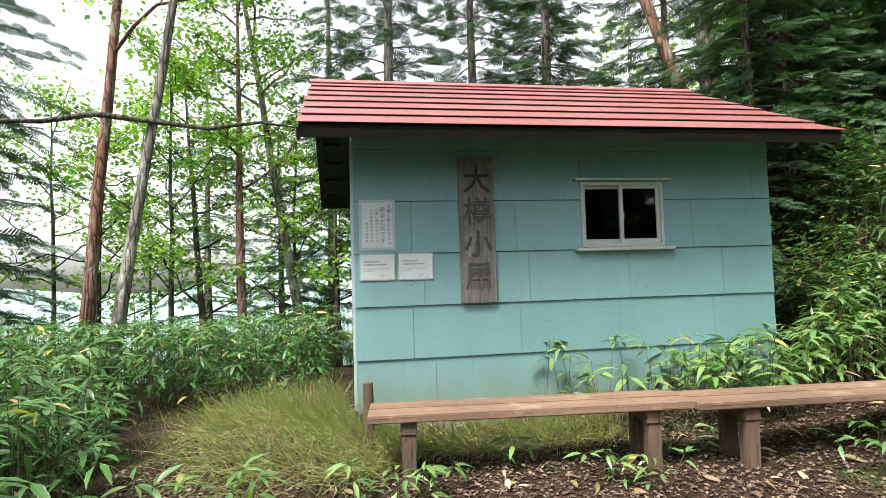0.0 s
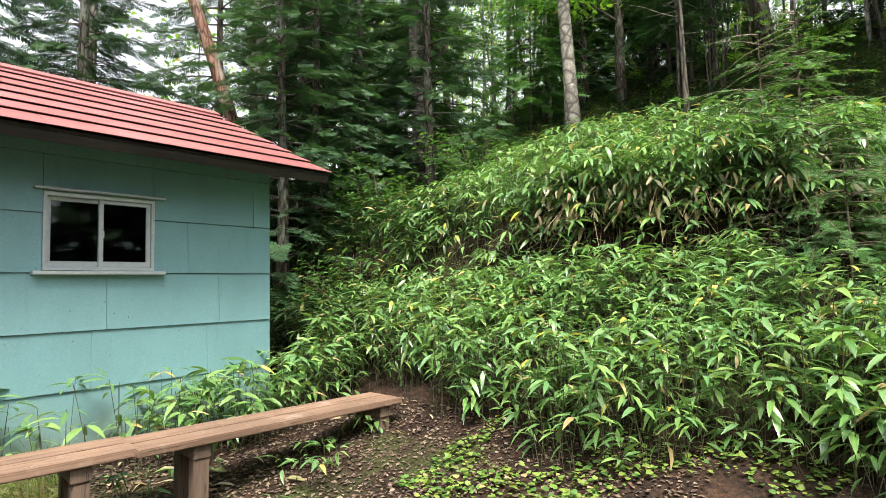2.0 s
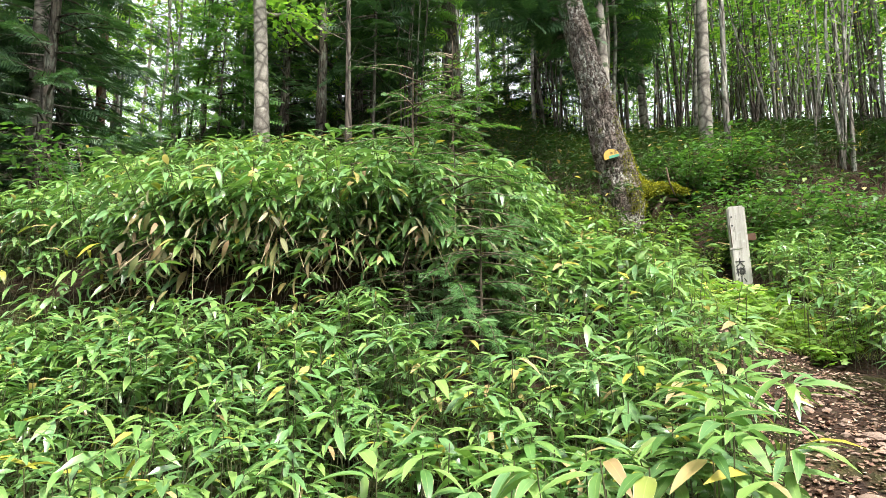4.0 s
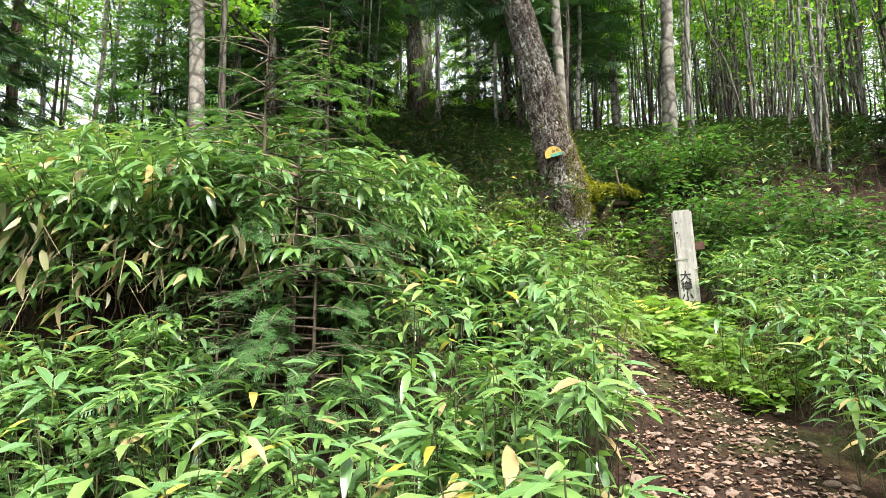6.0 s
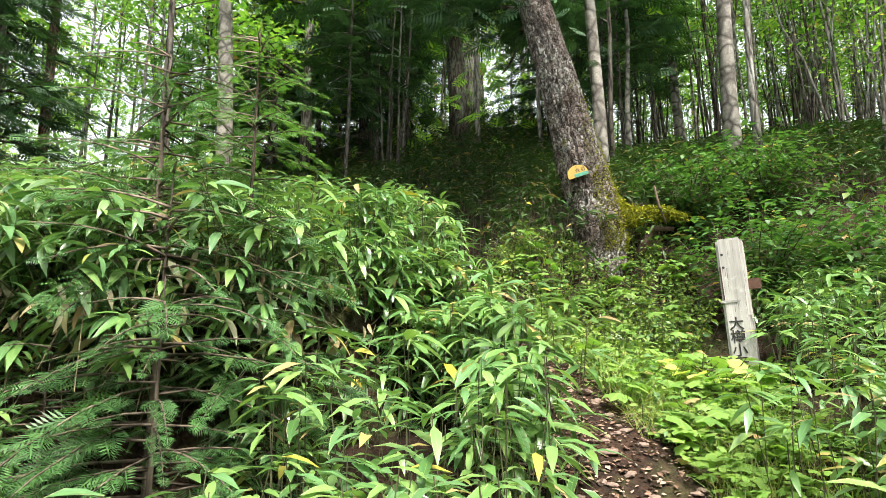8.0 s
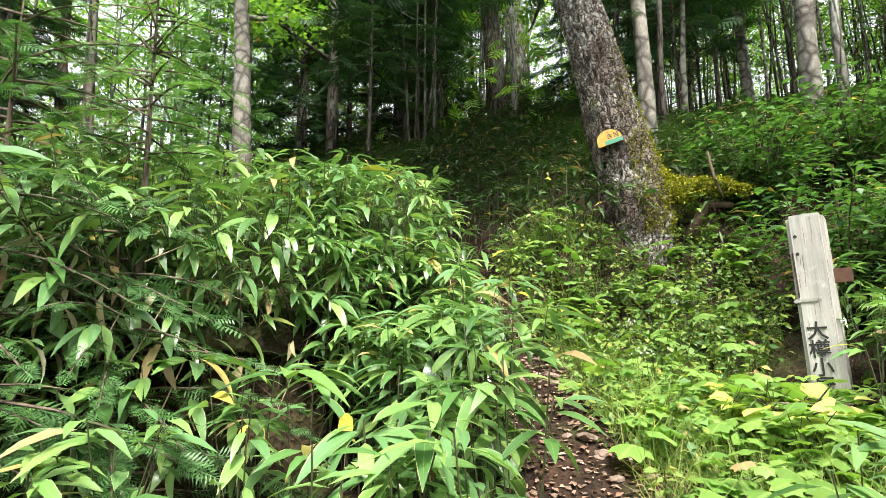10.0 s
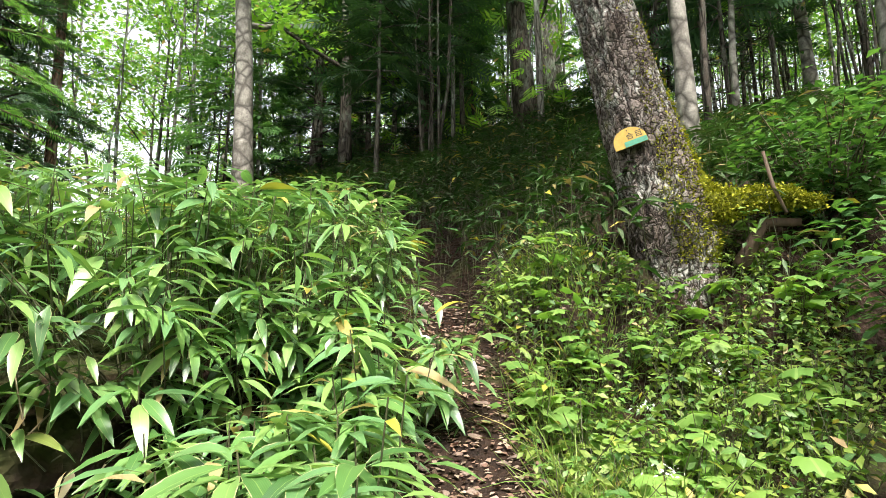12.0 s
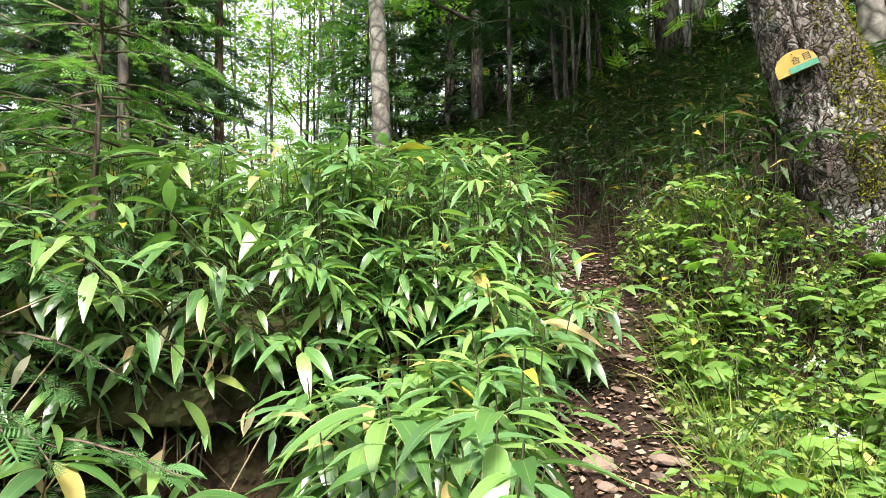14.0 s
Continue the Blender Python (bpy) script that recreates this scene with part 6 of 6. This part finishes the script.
def build_shrubs():
    # young fir and yew on the mound
    fine = frond_template(7, 0.42, 0.055)
    F = [conifer(140 + i, 1.0, 0.014, "twig_bark", ("needles_bank", "needles_bank", "needles_light")[i], 0.06, (0.62, 0.72, 0.5)[i], 11, 5, dead=0.0, frond=(0.16, 0.16, 0.14)[i], template=fine, step=0.045) for i in range(3)]
    for x, y, k, turn, h in [(7.25, 0.40, 0, 10, 1.75), (7.6, 0.85, 1, 80, 1.6), (7.0, 0.15, 0, 140, 1.3), (7.75, 0.2, 1, 200, 1.35), (6.95, 0.75, 2, 260, 1.0)]:
        plant_tree("young_fir", "young feathery fir growing among bamboo grass on the bank", x, y, F[k], turn, h, group="young firs on the bank")
    m = conifer(150, 1.95, 0.02, "twig_bark", "needles_young", 0.42, 0.85, 10, 5, dead=0.0, frond=0.19, template=fine, step=0.065)
    plant_tree("fir_sapling", "slim light green fir sapling above the bank", 8.12, 0.56, m)
    # herbs below the old tree: stems with small leaves, and broad round ones between
    def herbs(x, y):
        d, _ = trail_at(x, y)
        return (d > 0.26) & ((x < 11.5) | (y < -1.5)) & (y < np.interp(x, [8.3, 9.7, 11.0, 12.0], [-1.7, -1.1, -0.35, 0.3]) - 0.2) & (np.hypot(x - 11.92, y + 1.52) > 0.33) & (y > np.interp(x, [8.3, 9.6, 10.2, 12.2], [-2.5, -2.75, -2.4, -2.6]))
    x, y = sample(3400, 8.5, 12.2, -2.8, 0.2, herbs)
    base, tip = shoots(x, y, 0.3, 1.0, 0.4)
    tip[:, 2] = base[:, 2] + (tip[:, 2] - base[:, 2]) * np.interp(x, [8.5, 9.8, 10.8, 11.6], [0.22, 0.3, 0.55, 0.42])
    tip[:, 2] = base[:, 2] + (tip[:, 2] - base[:, 2]) * np.where((y < -1.9) & (x < 10.4), 0.45, 1.0)
    p, d, s, _ = fan(tip, base, 9, 13, 0.035, 0.085, 0.7)
    t = thing("wild_herbs", "dense mixed light green herbs on the trail bank", "herbs", kind="stuff")
    tagged(part("leaves", scatter(HERB, frames_of(d, rng.normal(0, 0.4, d.shape)), s, p, MATS["weed_leaf"]), None, t), kind="stuff")
    tagged(part("culms", culms(base, tip, 0.002, MATS["culm"]), None, t), kind="stuff")
    x, y = sample(150, 8.6, 12.2, -2.7, 0.0, herbs)
    for i in range(len(x)):
        h = rng.uniform(0.45, 1.0) * float(np.interp(x[i], [8.5, 9.8, 10.8, 11.6], [0.22, 0.34, 0.6, 0.48]))
        t = thing("broad_leaf_herb", "light green herb with broad round leaves", "herb", pose(x[i], y[i], gz(x[i], y[i]) - 0.01, 0, 0, rng.uniform(0, 360)), "broad-leaved herbs below the old tree")
        hp = Heap()
        tips = []
        for k in range(int(rng.integers(3, 7))):
            a, ro = rng.uniform(0, 6.28), rng.uniform(0.03, 0.18)
            e = np.array([math.cos(a) * ro, math.sin(a) * ro, h * rng.uniform(0.6, 1.0)])
            hp.add(tube([(0, 0, 0), e * (0.3, 0.3, 0.6), e], [0.004, 0.003, 0.002], 3, cap=False))
            tips.append((e, a))
        part("stem", hp.mesh(MATS["culm"]), None, t)
        for e, a in tips:
            D = np.array([[math.cos(a), math.sin(a), rng.uniform(-0.4, 0.15)]])
            R = frames_of(D, rng.normal(0, 0.3, (1, 3)))[0]
            part("leaf", ROUND_ME[int(rng.integers(0, 3))], None, t, m=Matrix.Translation((e - 0.05 * D[0]).tolist()) @ Matrix(R.tolist()).to_4x4() @ Matrix.Scale(rng.uniform(0.09, 0.19), 4))
    shrub("yellowing_herb", "herb with pale yellow-green round leaves at the post", 9.75, -2.45, 0.42, 0.28, 70, ROUND, (0.10, 0.19), "pale_leaf", 14, "herb", 0.25)
    # small white flower heads among the herbs
    for x0, y0 in [(11.0, -0.75), (10.2, -1.6), (10.6, -1.9), (9.7, -1.75), (11.3, -0.4)]:
        t = thing("white_flower", "small cluster of white flowers among the herbs", "flower", pose(x0, y0, gz(x0, y0)), "white flowers on the bank")
        h = 0.5 * float(np.interp(x0, [9.5, 10.8], [0.7, 1.1]))
        v, f = tube([(0, 0, 0), (0.01, 0, h * 0.6), (0.0, 0.01, h)], [0.003, 0.0025, 0.002], 4)
        part("stem", mesh_from(v, f, MATS["culm"]), None, t)
        D = rng.normal(0, 1, (26, 3)) * (1, 1, 0.5)
        part("bloom", scatter(DIAMOND, frames_of(D, rng.normal(0, 0.5, D.shape)), spread(26, 0.012, 0.022), rng.normal(0, 1, (26, 3)) * (0.03, 0.03, 0.015) + (0, 0, h), MATS["flower"]), None, t)
    # shrubs behind the post
    for x, y, w, h, n in [(11.6, -3.1, 0.9, 1.3, 800), (12.6, -2.6, 0.9, 1.2, 700), (12.2, -4.2, 1.0, 1.4, 800), (11.0, -4.4, 0.9, 1.2, 700), (13.4, -3.6, 0.9, 1.2, 600), (10.6, -5.4, 1.0, 1.2, 700)]:
        shrub("leafy_shrub", "dense dark green leafy shrub behind the trail post", x, y, w, h, int(n * 2.4), HERB, (0.08, 0.15), "tree_leaf_dark", 26)
    # ferny boughs right behind the hut's end
    for x, y, w, h, n in [(6.2, 5.6, 0.8, 1.2, 380), (7.4, 6.2, 0.9, 1.5, 460), (8.6, 5.2, 0.9, 1.4, 420)]:
        shrub("leafy_shrub", "dark green leafy shrub on the slope behind the hut", x, y, w, h, n * 3, HERB, (0.07, 0.13), "tree_leaf_dark", 18)
    # dead sapling at the bank
    r = np.random.default_rng(9)
    t = thing("dead_sapling", "dead splintered sapling with bare grey twigs", "dead tree", pose(8.62, 1.86, gz(8.62, 1.86)))
    part("stem", mesh_from(*tube([(0, 0, -0.3), (0.01, 0, 0.5), (-0.02, 0.01, 1.4), (-0.05, 0.02, 2.6), (-0.08, 0.02, 3.6)], [0.05, 0.042, 0.034, 0.022, 0.008], 9, 0.12), MATS["bark_dark"], True), None, t)
    for i in range(26):
        z, az, ln = r.uniform(0.7, 3.4), r.uniform(0, 6.28), r.uniform(0.2, 0.75)
        o = np.array([-0.02, 0.01, z])
        q = np.linspace(0, 1, 4)
        bp = o + np.stack([np.cos(az) * q * ln, np.sin(az) * q * ln, ln * (0.25 * q)], 1) + r.normal(0, 0.02, (4, 3)) * q[:, None]
        part("twig", mesh_from(*tube(bp, np.linspace(0.008, 0.002, 4), 3, cap=False), MATS["bark_dark"], True), None, t)


build_shrubs()


def tuft_field(name, label, x, y, h, mat, lean, category="grass", flow=(0, 0)):
    n = len(x)
    P = np.stack([x, y, ground_z(x, y) - 0.01], 1)
    az = spread(n, 0, 6.28)
    D = np.stack([np.cos(az) * lean, np.sin(az) * lean, np.ones(n)], 1) + np.array([flow[0], flow[1], 0.0]) + rng.normal(0, 0.12, (n, 3))
    s = spread(n, *h)
    ob = new(name, scatter(GRASS, frames_of(D, rng.normal(0, 0.6, D.shape) + np.stack([np.cos(az), np.sin(az), np.zeros(n)], 1)), s, P, MATS[mat]))
    return tagged(ob, label, category, kind="stuff")


def build_grass_and_litter():
    # grass bank at the hut's corner
    x, y = sample(60000, -1.6, 2.9, 3.9, 6.9, lambda x, y: (off_hut(x, y, 0.0)) & (rng.random(len(x)) < (0.25 + 0.75 * (noise_field(x * 3.1, y * 3.1) > 0.5)) * np.exp(-(np.hypot((x - 0.0) / 0.95, (y - 5.2) / 1.05) / 0.95) ** 4) + 0.5 * ((x > 0.3) & (y > 4.25) & (x < 2.4))))
    tuft_field("dry_grass", "long drooping straw-coloured grass at the hut's corner", x, y, (0.16, 0.46), "straw", 1.0, flow=(-0.55, -0.6))
    k = rng.random(len(x)) < 0.45
    tuft_field("green_grass", "fine green grass among the dry stalks", x[k] + 0.03, y[k], (0.15, 0.42), "grass_blade", 0.7, flow=(-0.5, -0.5))
    # turf by the trail and at the post
    x, y = sample(9000, 7.9, 10.6, -3.0, -1.3, lambda x, y: (trail_at(x, y)[0] > 0.2) & (trail_at(x, y)[0] < 1.3) & (y < np.interp(x, [7.9, 8.6, 9.7], [-1.9, -1.7, -1.1])) & (noise_field(x * 3, y * 3) > 0.3))
    tuft_field("trail_grass", "tufts of green grass along the trail", x, y, (0.08, 0.26), "grass_blade", 0.5)
    x, y = sample(11000, -2.4, 0.2, 3.8, 7.4, lambda x, y: noise_field(x * 2, y * 2) > 0.4)
    tuft_field("short_grass", "short mossy grass in the clearing", x, y, (0.03, 0.10), "grass_blade", 0.6)
    x, y = sample(5200, 8.7, 11.9, -2.5, -0.2, lambda x, y: (trail_at(x, y)[0] > 0.28) & (trail_at(x, y)[0] < 0.95) & (y < np.interp(x, [8.3, 9.7, 11.0, 12.0], [-1.7, -1.1, -0.35, 0.3]) - 0.2) & (noise_field(x * 2.7, y * 2.7) > 0.45))
    tuft_field("bank_grass", "long drooping green grass on the trail bank", x, y, (0.2, 0.45), "grass_blade", 0.8, flow=(-0.35, 0.2))
    x, y = sample(2600, 7.5, 10.2, -3.6, -1.7, lambda x, y: (trail_at(x, y)[0] > 0.3) & (np.hypot(x - 7.4, y + 2.2) > 0.45) & (y < np.interp(x, [7.5, 8.6, 9.7], [-2.2, -1.9, -1.4])) & (noise_field(x * 2.3, y * 2.3) > 0.3))
    n = len(x)
    az = spread(n, 0, 6.28)
    D = np.stack([np.cos(az), np.sin(az), spread(n, -0.2, 0.4)], 1)
    tagged(new("trail_herbs", scatter(lobed_template(5, 0.74, 0.1), frames_of(D, rng.normal(0, 0.25, D.shape)), spread(n, 0.05, 0.11), np.stack([x, y, ground_z(x, y) + spread(n, 0.03, 0.16)], 1), MATS["herb_leaf"])), "light green lobed herbs beside the trail", "herbs", kind="stuff")
    # low herbs on the open ground before the bank
    x, y = sample(5000, 1.8, 4.9, 0.1, 2.5, lambda x, y: noise_field(x * 2.3, y * 2.3) > 0.36)
    n = len(x)
    az = spread(n, 0, 6.28)
    D = np.stack([np.cos(az), np.sin(az), spread(n, -0.1, 0.5)], 1)
    tagged(new("ground_herbs", scatter(ROUND, frames_of(D, rng.normal(0, 0.25, D.shape)), spread(n, 0.02, 0.055), np.stack([x, y, ground_z(x, y) + spread(n, 0.01, 0.06)], 1), MATS["weed_leaf"])), "low round-leaved green herbs creeping over the soil", "herbs", kind="stuff")
    # fallen leaves and bark chips
    def bare(x, y):
        d, _ = trail_at(x, y)
        return (d < 0.95) | ((x > -1.5) & (x < 4.9) & (y > 0.8) & (y < 4.9))
    x, y = sample(34000, -2.0, 5.0, 0.5, 5.0, bare)
    x2, y2 = sample(40000, 3.2, 12.2, -2.8, 0.8, lambda x, y: trail_at(x, y)[0] < 0.5)
    x, y = np.concatenate([x, x2]), np.concatenate([y, y2])
    n = len(x)
    az = spread(n, 0, 6.28)
    D = np.stack([np.cos(az), np.sin(az), rng.normal(0, 0.18, n)], 1)
    R, S, P = frames_of(D, rng.normal(0, 0.35, D.shape)), spread(n, 0.014, 0.05), np.stack([x, y, ground_z(x, y) + 0.012], 1)
    path = np.arange(n) >= n - len(x2)
    tagged(new("leaf_litter", scatter(DIAMOND, R[~path], S[~path], P[~path], MATS["litter_leaf"])), "brown fallen leaves and twigs before the hut", "leaf litter", kind="stuff")
    tagged(new("bark_chips", scatter(DIAMOND, R[path], S[path], P[path], MATS["trail_chip"])), "reddish-brown bark chips and leaves on the trail", "bark chips", kind="stuff")
    n = 110
    x, y = sample(n, 0.0, 4.8, 3.0, 4.9, lambda x, y: x > -9)
    n = len(x)
    az = spread(n, 0, 6.28)
    D = np.stack([np.cos(az), np.sin(az), rng.normal(0.1, 0.2, n)], 1)
    tagged(new("dry_leaves", scatter(LEAF_NEAR, frames_of(D, rng.normal(0, 0.5, D.shape)), spread(n, 0.08, 0.18), np.stack([x, y, ground_z(x, y) + 0.03], 1), MATS["sasa_dry"])), "dry curled bamboo leaves under the benches", "dry leaves", kind="stuff")


build_grass_and_litter()


def build_stones():
    shapes = []
    for i in range(6):
        bm = bmesh.new()
        bmesh.ops.create_icosphere(bm, subdivisions=2, radius=1.0)
        for v in bm.verts:
            q = noise.noise(v.co * 1.1 + Vector((i * 7.3, 0, 0)))
            v.co *= 1 + 0.45 * q
            v.co.z *= 0.5
        me = bpy.data.meshes.new("stone")
        bm.to_mesh(me)
        bm.free()
        me.materials.append(MATS["stone"])
        shapes.append(me)
    r = np.random.default_rng(12)
    bed = thing("trail_stones", "flat brown stones and pebbles embedded in the trail", "stones")
    made = 0
    while made < 300:
        i = int(r.integers(3, len(TRAIL) - 3))
        t = r.random()
        c = TRAIL[i] * (1 - t) + TRAIL[i + 1] * t
        x, y = c[0] + r.normal(0, 0.28), c[1] + r.normal(0, 0.28)
        s = r.uniform(0.015, 0.045) * (2.0 if r.random() < 0.14 else 1)
        part("stone", shapes[made % 6], None, bed, m=pose(x, y, gz(x, y) + 0.1 * s, r.uniform(-12, 12), r.uniform(-12, 12), r.uniform(0, 360)) @ Matrix.Diagonal((s, s * r.uniform(0.6, 1), s * r.uniform(0.5, 1), 1)))
        made += 1


build_stones()
